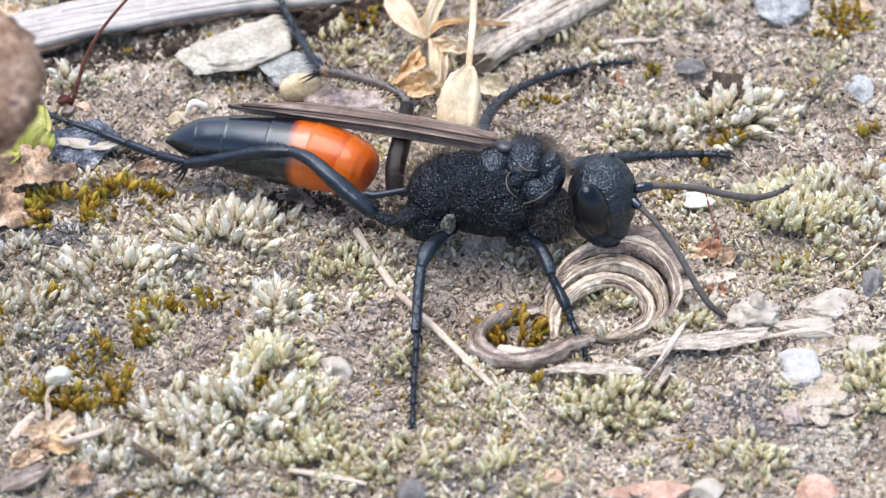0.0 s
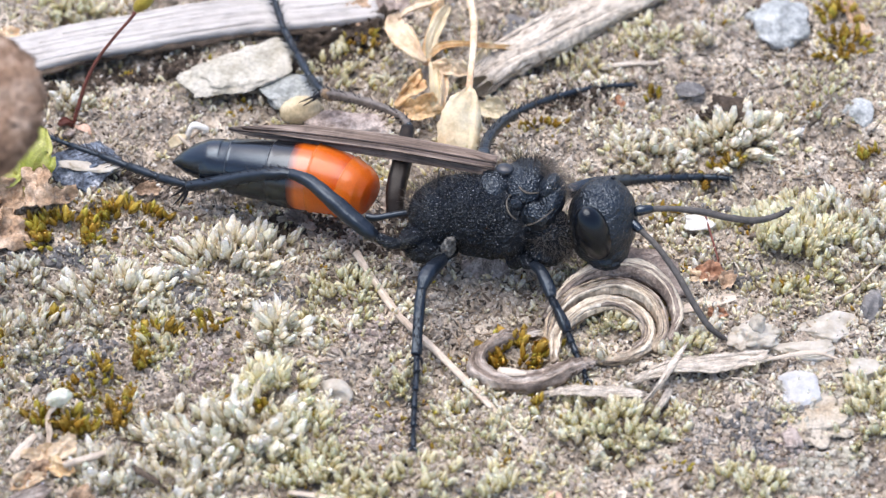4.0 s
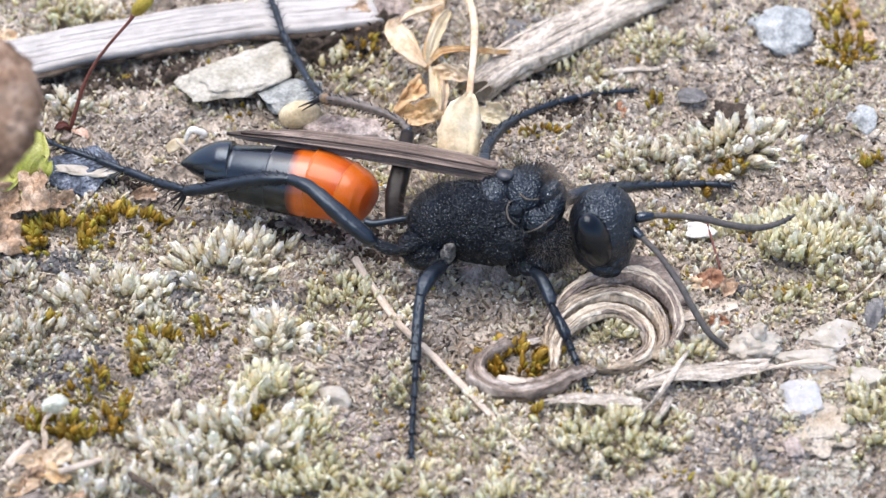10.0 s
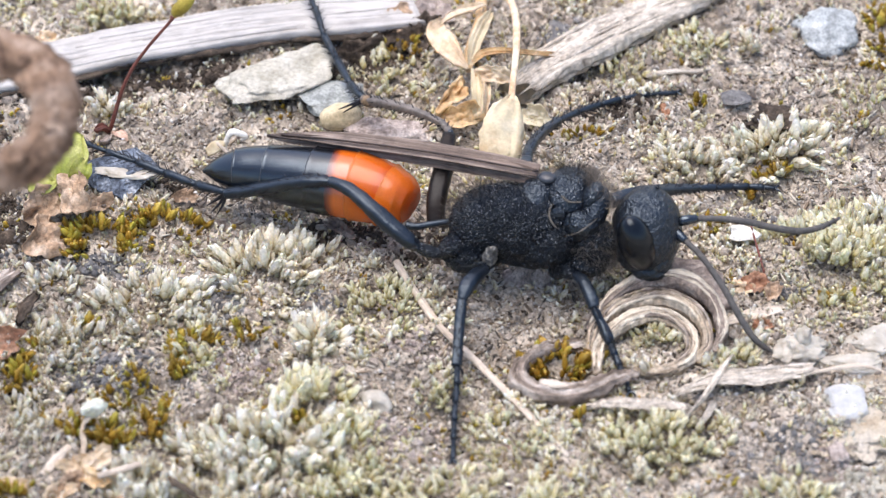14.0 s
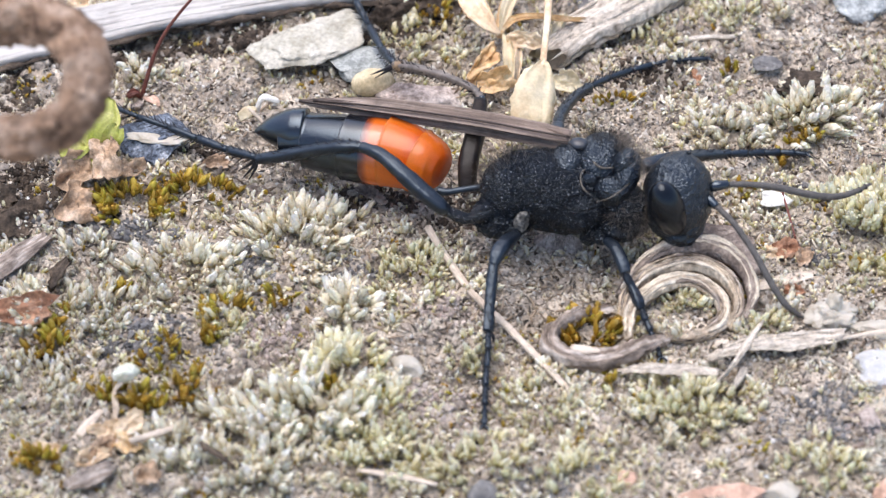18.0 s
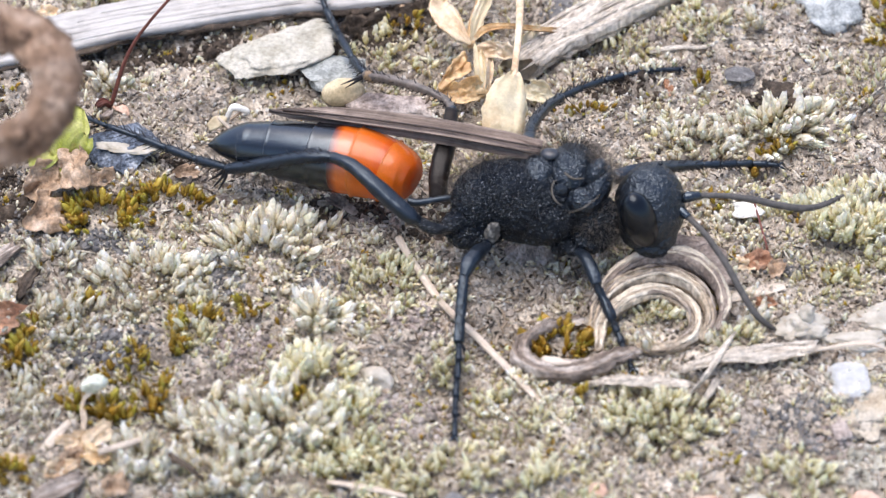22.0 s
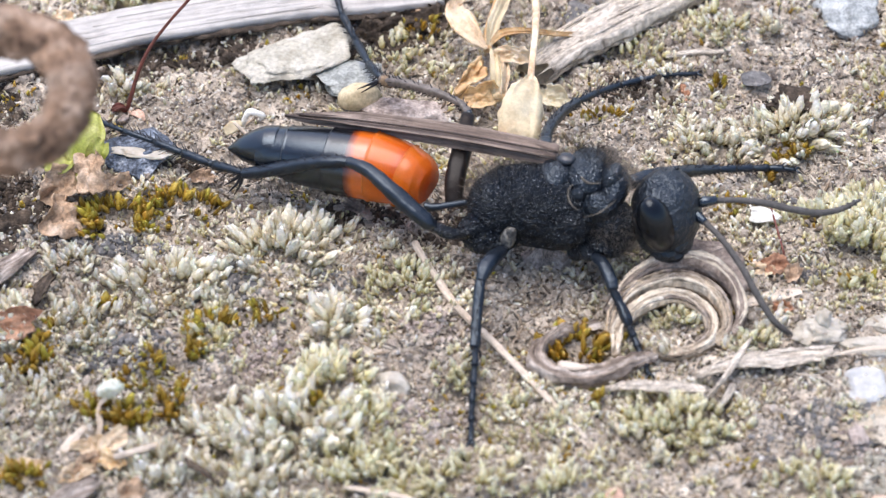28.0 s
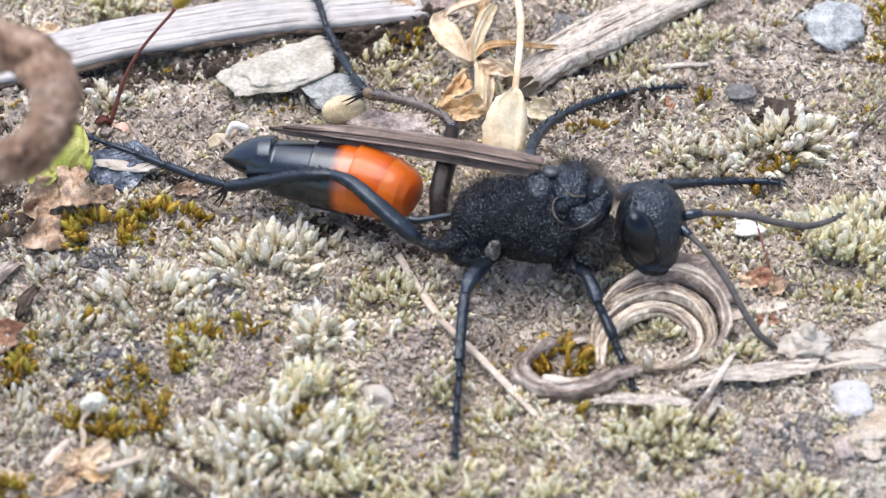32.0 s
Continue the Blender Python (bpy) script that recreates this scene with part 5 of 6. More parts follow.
moss_cushion((-19.99, -15.51, 0.29), 1.0, 0.8, 20, 1.0, AMBER, A, 263)
moss_cushion((4.12, 7.60, 0.16), 1.0, 0.5, 12, 0.6, AMBER, A, 264)
moss_cushion((-3.76, 13.59, 0.10), 1.4, 0.9, 18, 0.6, AMBER, A, 265)
moss_cushion((-20.12, -7.25, -0.34), 0.7, 1.0, 12, 0.8, AMBER, A, 266)
moss_cushion((3.88, -10.86, 0.08), 0.3, 0.2, 4, 0.6, AMBER, A, 267)
moss_cushion((9.71, 1.76, -0.03), 0.9, 0.6, 10, 0.7, AMBER, A, 268)
moss_cushion((15.13, -2.97, -0.13), 0.8, 0.4, 9, 0.7, AMBER, A, 269)


# ---- loose grains and single shoots over the whole patch ----
# bare soil: middle and radius
BARE = [((-1.59, -1.09, 0.01), 4.0), ((-0.10, -5.60, -0.21), 3.5), ((-13.66, 7.36, 0.29), 3.0), ((17.67, 4.66, -0.06), 4.5), ((14.71, 12.07, 0.01), 3.0), ((-3.51, -7.61, 0.33), 2.5), ((11.12, -13.66, 0.14), 5.0), ((11.0, -8.6, 0.1), 3.2), ((16.0, -8.0, 0.1), 3.6), ((1.9, -4.6, 0.0), 2.6), ((15.82, -15.27, -0.28), 4.0), ((-11.29, 4.91, -0.28), 3.0), ((10.40, 15.45, 0.26), 2.0)]


def bare(x, y):
    return max(math.exp(-((x - p[0]) ** 2 + (y - p[1]) ** 2) / r ** 2) for p, r in BARE)


def sliver_shape(seed):
    """A bent splinter of plant matter, 1 long."""
    rnd = random.Random(seed)
    v = [(-0.5, 0, 0), (0.5, 0, rnd.uniform(-0.1, 0.1))]
    for x in (-0.2, 0.2):
        o = rnd.uniform(-0.08, 0.08)
        v += [(x, 0.08 + o, 0), (x, o, 0.05), (x, -0.08 + o, 0), (x, o, -0.05)]
    f = []
    for k in range(4):
        a, b = 2 + k, 2 + (k + 1) % 4
        f += [(0, b, a), (a, b, b + 4), (a, b + 4, a + 4), (1, a + 4, b + 4)]
    return np.array(v), np.array(f), np.ones(len(v))


SLIVERS = [sliver_shape(i) for i in range(6)]


def strew(name, shapes, material, label, category, x, y, size, rng, lift=(-0.03, 0.05)):
    """Crumbs of all turns on the ground."""
    z = ground_height(x, y)
    places = []
    for k in range(len(x)):
        q, _ = np.linalg.qr(rng.normal(0, 1, (3, 3)))
        places.append((rng.integers(0, len(shapes)), q @ np.diag(size[k] * rng.uniform(0.5, 1.5, 3)), np.array([x[k], y[k], z[k] + rng.uniform(*lift)])))
    return scatter(name, shapes, places, material, label, category, smooth=False)


def grit_patch(at, rx, ry, count, material, label, seed, big=0.12):
    rng = np.random.default_rng(seed)
    a, q = rng.uniform(0, 2 * math.pi, count), np.sqrt(rng.uniform(0, 1, count))
    q = q * (1 + 0.3 * np.sin(2 * a + seed) + 0.15 * np.sin(5 * a))
    return strew("grit_patch", GRAINS, material, label, "grit", at[0] + rx * q * np.cos(a), at[1] + ry * q * np.sin(a), 0.05 + big * rng.random(count) ** 2, rng, (-0.05, 0.10))


DG, PG = "patch of dark grey grit on soil", "patch of purplish grey crumbs on soil"
grit_patch((13.08, -12.46, 0.13), 2.4, 1.9, 420, DARKSTONE, DG, 1)
grit_patch((-16.56, -7.45, -0.15), 2.0, 1.5, 700, DARKSTONE, DG, 2)
grit_patch((-16.54, -1.05, -0.02), 1.8, 0.7, 380, DARKSTONE, DG, 15)
grit_patch((-10.32, -7.90, -0.06), 1.6, 1.5, 300, PINKSTONE, PG, 16)
grit_patch((16.56, -10.17, 0.09), 2.6, 1.6, 600, CHALK, "patch of pale cream crust crumbs", 17, 0.16)
grit_patch((15.87, -14.26, -0.28), 2.2, 1.2, 400, CHALK, "patch of pale cream crust crumbs", 18, 0.16)
grit_patch((-7.02, -3.55, -0.10), 1.2, 1.0, 180, DARKSTONE, DG, 3)
grit_patch((-11.46, -3.37, 0.24), 1.0, 1.1, 380, DARKSTONE, DG, 4)
grit_patch((-5.32, -15.53, -0.36), 1.4, 1.0, 200, DARKSTONE, DG, 5)
grit_patch((1.08, -16.72, 0.33), 2.2, 1.2, 300, DARKSTONE, DG, 6)
grit_patch((3.96, 14.90, -0.31), 1.6, 1.6, 260, DARKSTONE, DG, 7)
grit_patch((-3.94, -11.62, -0.01), 2.4, 1.4, 420, PINKSTONE, PG, 8)
grit_patch((-3.28, -6.02, 0.18), 1.8, 1.2, 260, PINKSTONE, PG, 9)
grit_patch((12.72, 1.74, -0.01), 1.2, 0.9, 160, DARKSTONE, DG, 10)
grit_patch((-21.09, 0.17, 0.22), 2.4, 2.4, 420, DARKSTONE, DG, 11)
grit_patch((14.62, -12.84, 0.00), 1.0, 1.2, 160, PINKSTONE, PG, 12)
grit_patch((12.81, -2.26, -0.10), 0.9, 0.7, 120, DARKSTONE, DG, 13)


HU = "patch of dark brown crumbs for humus and for shade"
# the patch at (-2.11, 1.42) paints the shade behind the wasp's waist
for k, (at, rx, ry, count) in enumerate((((-17.46, 10.88, 0.00), 1.6, 0.7, 320), ((-14.78, 11.88, 0.00), 1.6, 0.6, 280), ((-12.62, 12.89, 0.00), 1.5, 0.6, 280), ((-5.07, 13.50, 0.00), 1.8, 0.8, 320), ((-3.78, 15.35, 0.00), 1.4, 1.2, 260), ((-22.02, 2.68, 0.00), 1.6, 1.2, 450), ((-22.60, 0.41, 0.00), 1.4, 1.0, 350), ((-20.78, 0.79, 0.00), 1.3, 0.9, 300), ((-23.37, 8.61, 0.07), 1.8, 1.3, 420), ((-21.73, 5.37, -0.01), 1.3, 1.5, 260), ((-22.63, 0.42, -0.01), 2.6, 1.6, 650), ((-18.33, 10.25, -0.08), 1.6, 0.7, 260), ((-15.43, 11.59, -0.26), 1.8, 0.6, 300), ((-12.57, 11.86, 0.19), 1.8, 0.6, 280),
                                         ((-4.81, 13.82, 0.08), 2.2, 1.3, 520), ((-3.39, 15.67, -0.09), 1.3, 1.5, 380), ((-5.83, 12.59, -0.09), 1.6, 0.9, 240), ((-3.10, -0.08, -0.23), 1.8, 0.9, 120), ((-2.11, 1.42, -0.06), 1.5, 1.0, 180), ((5.83, 9.61, 0.23), 1.8, 1.2, 200),
                                         ((12.51, 8.65, -0.31), 1.5, 0.9, 300), ((-6.38, 1.42, -0.23), 2.4, 0.6, 320), ((14.89, 15.92, 0.21), 0.8, 1.0, 120), ((-14.03, 4.12, 0.08), 1.5, 0.5, 160))):
    grit_patch(at, rx, ry, count, HUMUS_SHADE, HU, 40 + k, 0.16)


def litter():
    rng = np.random.default_rng(8)
    # the 9000 dark specks put the shade of small crevices into the soil's colour
    for name, count, low, high, power, material, label in (("sand", 74000, 0.03, 0.115, 2.2, GRAIN, "loose sand grains, beige, grey and white"), ("grit", 1500, 0.09, 0.2, 2.0, GRAIN, "coarser angular grit, cream, grey and black"),
                                                           ("humus_specks", 9000, 0.03, 0.15, 2.4, HUMUS_SHADE, "dark specks standing in for shaded crevices between the grains"), ("soil_crumbs", 12000, 0.06, 0.26, 2.4, CRUMB, "crumbs of grey-brown soil crust")):
        x, y = rng.uniform(-25.5, 22.5, count), rng.uniform(-21.5, 20.5, count)
        strew(name, GRAINS, material, label, "sand", x, y, low + (high - low) * rng.random(count) ** power, rng)
    places = []
    while len(places) < 16000:
        x, y = rng.uniform(-25.5, 22.5), rng.uniform(-21.5, 20.5)
        if rng.random() > 0.45 + bare(x, y):
            continue
        a = rng.uniform(0, 2 * math.pi)
        m = lean(rng, 5 * math.cos(a), 5 * math.sin(a), 1.0)[:, [2, 0, 1]] * (0.15 + 0.75 * rng.random() ** 2)
        places.append((rng.integers(0, 6), m, np.array([x, y, float(ground_height(x, y)) + rng.uniform(0.0, 0.10)])))
    scatter("plant_debris", SLIVERS, places, DEBRIS, "fine brown and grey slivers of plant debris", "debris")
    for material, clumps, count, low, high, seed, label in ((PALE, 230, 3800, 0.18, 0.55, 9, "small scattered yellow-green moss shoots"), (SILVER, 300, 6500, 0.18, 0.68, 10, "small scattered whitish moss shoots"),
                                                            (DEAD, 160, 7000, 0.15, 0.5, 12, "tiny scattered withered tan moss shoots"), (AMBER, 95, 500, 0.22, 0.5, 11, "small scattered amber moss shoots")):
        rng = np.random.default_rng(seed)
        places = []

        def shoot(x, y, dx, dy, s):
            m = lean(rng, dx + rng.normal(0, 0.45), dy + rng.normal(0, 0.45), s, rng.uniform(0.75, 1.1))
            places.append((rng.integers(0, len(SMALLBUDS)), m, np.array([x, y, float(ground_height(x, y)) - 0.12 * s])))

        def fits(x, y):
            return noise.noise(Vector((x * 0.3, y * 0.3, seed))) + rng.uniform(-0.5, 0.5) > 0 and rng.random() > bare(x, y) * 0.8 and (y < 1 or rng.random() > 0.35)

        while clumps:
            x, y = rng.uniform(-25.5, 22.5), rng.uniform(-21.5, 20.5)
            if fits(x, y):
                clumps -= 1
                big, wide = rng.uniform(0.55, 1.0) * high * 1.15, rng.uniform(0.25, 0.75)
                for k in range(int(rng.integers(5, 17))):
                    dx, dy = rng.normal(0, 0.5), rng.normal(0, 0.5)
                    shoot(x + dx * wide, y + dy * wide, dx * 1.1, dy * 1.1, big * rng.uniform(0.5, 1.0))
        while count:
            x, y = rng.uniform(-25.5, 22.5), rng.uniform(-21.5, 20.5)
            if fits(x, y):
                count -= 1
                shoot(x, y, 0, 0, low + (high - low) * rng.random() ** 2.2)
        scatter("scattered_moss", SMALLBUDS, places, material, label, "moss")


litter()


# ---- the wasp ----
WASP = thing("wasp", (0.40, -2.37, 0.00), "black sand wasp with orange-banded abdomen, standing on mossy soil", "wasp")
YAW = -12.6


def lump(name, at, size, material, parent=WASP, label="", rough=0.06, freq=2.0, detail=4, seed=1, turn=0.0, tilt=0.0, roll=0.0):
    pits = 0.03 if material is ROUGHCHITIN else 0.014 if material is SCUTE else 0.0
    return part(name, blob(bmesh.new(), at, size, YAW + turn, rough, freq, detail + (1 if pits else 0), seed, tilt, 0, roll, pits), material, parent, label)


def hairs(name, parent, at, size, count, length, material, seed, turn=0.0, sector=None, thick=0.018, edge=0.55):
    """Fine hairs standing on an ellipsoid."""
    rng = random.Random(seed)
    rot = Euler((0, 0, radians(YAW + turn))).to_matrix()
    bm = bmesh.new()
    for _ in range(count):
        d = Vector((rng.gauss(0, 1), rng.gauss(0, 1), rng.gauss(0, 1))).normalized()
        if sector and d.dot(Vector(sector).normalized()) < edge:
            continue
        p = Vector(at) + rot @ Vector((d.x * size[0], d.y * size[1], d.z * size[2]))
        n = (rot @ Vector((d.x / size[0], d.y / size[1], d.z / size[2]))).normalized()
        n = (n + Vector((rng.gauss(0, 0.35), rng.gauss(0, 0.35), rng.gauss(0, 0.35)))).normalized()
        s = n.orthogonal().normalized() * thick
        u = n.cross(s)
        l = length * rng.uniform(0.6, 1.2)
        bow = Vector((rng.gauss(0, 0.12), rng.gauss(0, 0.12), rng.gauss(0, 0.12))) * l
        rings = []
        for share, wide in ((-0.1, 1.0), (0.55, 0.8)):
            c = p + n * l * share + (bow if share > 0 else Vector())
            rings.append([bm.verts.new(c + s * wide), bm.verts.new(c + (u * 0.87 - s * 0.5) * wide), bm.verts.new(c - (u * 0.87 + s * 0.5) * wide)])
        tip = bm.verts.new(p + n * l + bow * 0.5)
        for i in range(3):
            j = (i + 1) % 3
            bm.faces.new((rings[0][i], rings[0][j], rings[1][j], rings[1][i]))
            bm.faces.new((rings[1][i], rings[1][j], tip))
    return part(name, bm, material, parent)


thorax = lump("thorax", (1.23, -1.64, 3.30), (2.65, 1.6, 1.65), ROUGHCHITIN, rough=0.05, freq=3.0, detail=5)
hairs("hair", thorax, (1.23, -1.64, 3.30), (2.65, 1.6, 1.65), 1800, 0.5, FUZZ, 1, thick=0.006, sector=(-0.2, 0.67, 0.74))
hairs("hair", thorax, (-0.22, -1.62, 3.15), (1.45, 1.45, 1.5), 1600, 0.7, FUZZ, 15, thick=0.006, sector=(-0.9, 0.3, 0.4), edge=0.5)
lump("propodeum", (-0.22, -1.62, 3.15), (1.45, 1.45, 1.5), ROUGHCHITIN, thorax, rough=0.05, freq=3.0, detail=5, seed=2)
scutum = lump("scutum", (3.47, -1.05, 4.35), (1.1, 1.35, 1.05), SCUTE, thorax, rough=0.04, freq=3.0, detail=5, seed=3)
lump("scutellum", (2.06, -1.33, 4.60), (0.75, 0.95, 0.6), SCUTE, thorax, rough=0.05, freq=3.0, seed=4)
lump("pronotum", (4.45, -1.74, 3.85), (0.62, 1.25, 1.35), SCUTE, thorax, rough=0.05, freq=2.5, seed=5, tilt=20)
lump("pronotal_lobe", (4.46, -1.76, 4.85), (0.42, 0.62, 0.72), SCUTE, thorax, rough=0.05, seed=6, tilt=25)
lump("side_lobe", (2.98, -2.44, 4.40), (0.34, 0.2, 0.36), SCUTE, thorax, rough=0.05, seed=7)
lump("side_plate", (3.94, -2.65, 3.90), (0.75, 0.5, 0.75), SCUTE, thorax, rough=0.1, seed=8)
lump("mesopleuron", (2.36, -2.38, 2.90), (1.45, 1.2, 1.25), ROUGHCHITIN, thorax, rough=0.05, freq=3.0, detail=5, seed=9)
lump("prosternum", (4.57, -2.50, 2.75), (1.1, 0.95, 1.25), ROUGHCHITIN, thorax, rough=0.06, seed=10)
lump("belly_plate", (1.63, -2.15, 2.30), (2.2, 1.05, 0.8), ROUGHCHITIN, thorax, rough=0.1, freq=2.5, seed=16)
lump("belly_plate", (-0.79, -2.22, 2.10), (1.3, 1.1, 0.9), ROUGHCHITIN, thorax, rough=0.12, freq=2.5, seed=17)
lump("belly_plate", (4.21, -2.74, 2.10), (1.0, 0.9, 0.65), ROUGHCHITIN, thorax, rough=0.1, freq=2.5, seed=18)
hairs("hair", thorax, (1.63, -2.33, 2.20), (2.2, 1.1, 0.85), 300, 0.6, FUZZ, 19, thick=0.007)
part("seam_ridge", tube(bmesh.new(), [(2.89, -2.02, 4.75), (2.64, -2.33, 4.70), (2.61, -2.70, 4.50), (2.78, -2.99, 4.30), (3.03, -3.17, 4.20)], [0.01, 0.03, 0.035, 0.03, 0.01], 6, 8), PALERIDGE, thorax, "pale curved seam of the side plate")
part("seam_ridge", tube(bmesh.new(), [(2.97, -1.31, 5.10), (3.13, -1.92, 5.05), (3.47, -2.25, 4.95), (4.01, -2.19, 4.90)], [0.02, 0.05, 0.05, 0.02], 6, 8), PALERIDGE, thorax, "pale curved seam of the side plate")
part("seam_ridge", tube(bmesh.new(), [(0.39, -3.38, 4.00), (0.76, -3.60, 4.00), (1.37, -3.57, 3.90), (1.81, -3.63, 3.70)], [0.02, 0.04, 0.05, 0.02], 6, 8), ROUGHCHITIN, thorax)
lump("tegula", (2.53, -0.98, 5.22), (0.42, 0.34, 0.2), TEGULA, thorax, "smooth slate-grey wing scale", 0.02, seed=11)
part("collar_ridge", tube(bmesh.new(), [(3.26, -3.78, 4.35), (3.80, -3.84, 4.60), (4.33, -3.49, 4.75), (4.66, -3.05, 4.75)], [0.01, 0.03, 0.034, 0.01], 6, 8), PALERIDGE, thorax, "raised pale ridge of the collar")
hairs("hair", scutum, (3.47, -1.05, 4.35), (1.1, 1.35, 1.05), 1900, 0.7, FUZZ, 2, thick=0.006, sector=(0.25, 0.67, 0.74), edge=0.6)
hairs("hair", thorax, (4.57, -2.50, 2.75), (1.1, 0.95, 1.25), 500, 0.7, FUZZ, 3, thick=0.007)
hairs("hair", thorax, (4.57, -2.50, 2.75), (1.1, 0.95, 1.25), 800, 0.55, HAZE, 23, thick=0.006, sector=(0.5, -0.5, -0.1), edge=0.2)
hairs("hair", thorax, (4.44, -1.62, 4.40), (0.7, 1.2, 1.0), 1300, 0.8, HAZE, 24, thick=0.005, sector=(0.55, 0.5, 0.6), edge=0.4)
hairs("hair", thorax, (-0.22, -1.62, 3.15), (1.45, 1.45, 1.5), 900, 0.7, HAZE, 25, thick=0.005, sector=(-0.5, 0.6, 0.6), edge=0.5)
hairs("hair", thorax, (2.36, -2.38, 2.90), (1.45, 1.2, 1.25), 160, 0.4, FUZZ, 4, thick=0.007)

for at, size, count, seed in (((1.23, -1.64, 3.30), (2.65, 1.6, 1.65), 2600, 31), ((-0.22, -1.62, 3.15), (1.45, 1.45, 1.5), 1400, 32), ((2.36, -2.38, 2.90), (1.45, 1.2, 1.25), 1600, 33), ((3.47, -1.05, 4.35), (1.1, 1.35, 1.05), 900, 34)):
    hairs("down", thorax, at, size, count // 3, 0.22, FUZZ, seed, thick=0.007, sector=(0, -0.7, 0.7), edge=-0.3)
hairs("down", thorax, (4.57, -2.50, 2.75), (1.1, 0.95, 1.25), 700, 0.45, HAZE, 35, thick=0.006, sector=(0.6, -0.7, -0.3), edge=0.3)

head = lump("head", (6.80, -2.07, 3.15), (1.52, 1.8, 2.02), SCUTE, rough=0.03, freq=2.5, detail=5, seed=12)
lump("eye", (6.36, -3.45, 3.68), (0.80, 0.78, 1.45), EYE, head, "glossy black compound eye", 0.0, detail=5, turn=6, tilt=-17)
lump("eye", (7.16, -1.01, 3.20), (0.86, 0.62, 1.36), EYE, head, "glossy black compound eye", 0.0, turn=-14, tilt=12)
lump("clypeus", (7.40, -2.75, 2.30), (0.62, 0.95, 0.85), SCUTE, head, rough=0.05, seed=13)
lump("mouth", (6.95, -2.95, 1.98), (0.9, 0.85, 0.62), SCUTE, head, rough=0.08, seed=14)
part("mandible", tube(bmesh.new(), [(6.75, -3.20, 2.05), (7.15, -3.27, 1.90), (7.50, -2.95, 1.75)], [0.2, 0.16, 0.05], 6, 10), SCUTE, head)
part("mandible", tube(bmesh.new(), [(7.51, -2.61, 1.80), (7.74, -2.65, 1.65), (7.59, -2.87, 1.50)], [0.18, 0.15, 0.05], 6, 10), SCUTE, head)
hairs("hair", head, (6.79, -2.07, 3.15), (1.38, 1.95, 2.0), 700, 0.3, FUZZ, 5, thick=0.006, sector=(-0.8, 0.4, 0.4), edge=0.5)
for at in ((6.81, -1.49, 5.00), (7.13, -1.60, 4.90), (7.26, -1.28, 4.95)):
    lump("ocellus", at, (0.1, 0.1, 0.1), EYE, head, "small round ocellus", 0.0, detail=2)


def antenna(pts, radii, socket):
    ob = part("antenna", tube(bmesh.new(), pts[1:], radii[1:], 10, 12), ANTENNA, WASP, "thin matt dark grey antenna")
    part("scape", tube(bmesh.new(), [socket, pts[0], pts[1]], [0.16, 0.24, 0.17], 6, 12), CHITIN, ob)
    path = smooth_path(pts[2:], 3)
    for a, b in zip(path[1:], path[2:]):
        d = (b - a) / np.linalg.norm(b - a) * 0.02
        r = radii[3] * 1.06
        part("ring_joint", tube(bmesh.new(), [tuple(a - d), tuple(a), tuple(a + d)], [r * 0.9, r, r * 0.9], 1, 10), ANTENNA, ob)
    return ob


antenna([(8.43, -2.24, 3.90), (8.98, -2.13, 3.90), (9.97, -2.02, 3.80), (11.21, -1.90, 3.50), (12.44, -1.97, 3.20), (13.57, -1.79, 2.90), (14.46, -1.38, 2.80), (15.23, -0.82, 2.80)],
        [0.19, 0.13, 0.135, 0.15, 0.155, 0.145, 0.125, 0.06], (8.05, -2.17, 3.70))
antenna([(8.14, -2.68, 3.50), (8.47, -3.01, 3.40), (9.19, -3.77, 3.10), (10.04, -4.82, 2.40), (10.69, -5.68, 1.60), (11.32, -6.36, 0.90), (11.82, -6.52, 0.45), (12.32, -6.63, 0.15)],
        [0.19, 0.13, 0.135, 0.145, 0.15, 0.145, 0.125, 0.06], (7.87, -2.46, 3.50))


def spines(bm, pts, radii, count, length, seed, sides=((0, 0, -1), (0, -1, 0)), thick=0.03, slant=0.7):
    """Stiff bristles along a limb, slanting towards its tip."""
    rng = random.Random(seed)
    path = smooth_path([(*p, r) for p, r in zip(pts, radii)], 20)
    for k in range(count):
        i = int(min(0.999, max(0, (k + rng.uniform(0, 1)) / count)) * (len(path) - 2))
        p, r = Vector(path[i][:3]), path[i][3]
        tan = (Vector(path[i + 1][:3]) - p).normalized()
        for s in sides:
            if rng.random() < (0.2 if s[2] < 0 or s[1] < 0 else 0.6):
                continue
            d = Vector(s) + Vector((rng.gauss(0, 0.25), rng.gauss(0, 0.25), rng.gauss(0, 0.25)))
            d = (d - tan * d.dot(tan)).normalized()
            w = (d + tan * slant).normalized()
            q = p + d * r * 0.8
            a = w.orthogonal().normalized() * thick
            b = w.cross(a)
            ring = [bm.verts.new(q + a), bm.verts.new(q - a * 0.5 + b * 0.87), bm.verts.new(q - a * 0.5 - b * 0.87)]
            tip = bm.verts.new(q + w * length * rng.uniform(0.7, 1.2))
            for j in range(3):
                bm.faces.new((ring[j], ring[(j + 1) % 3], tip))
    return bm


ALLROUND = ((0, 0, -1), (0, -1, 0), (0, 0, 1), (0, 1, 0))


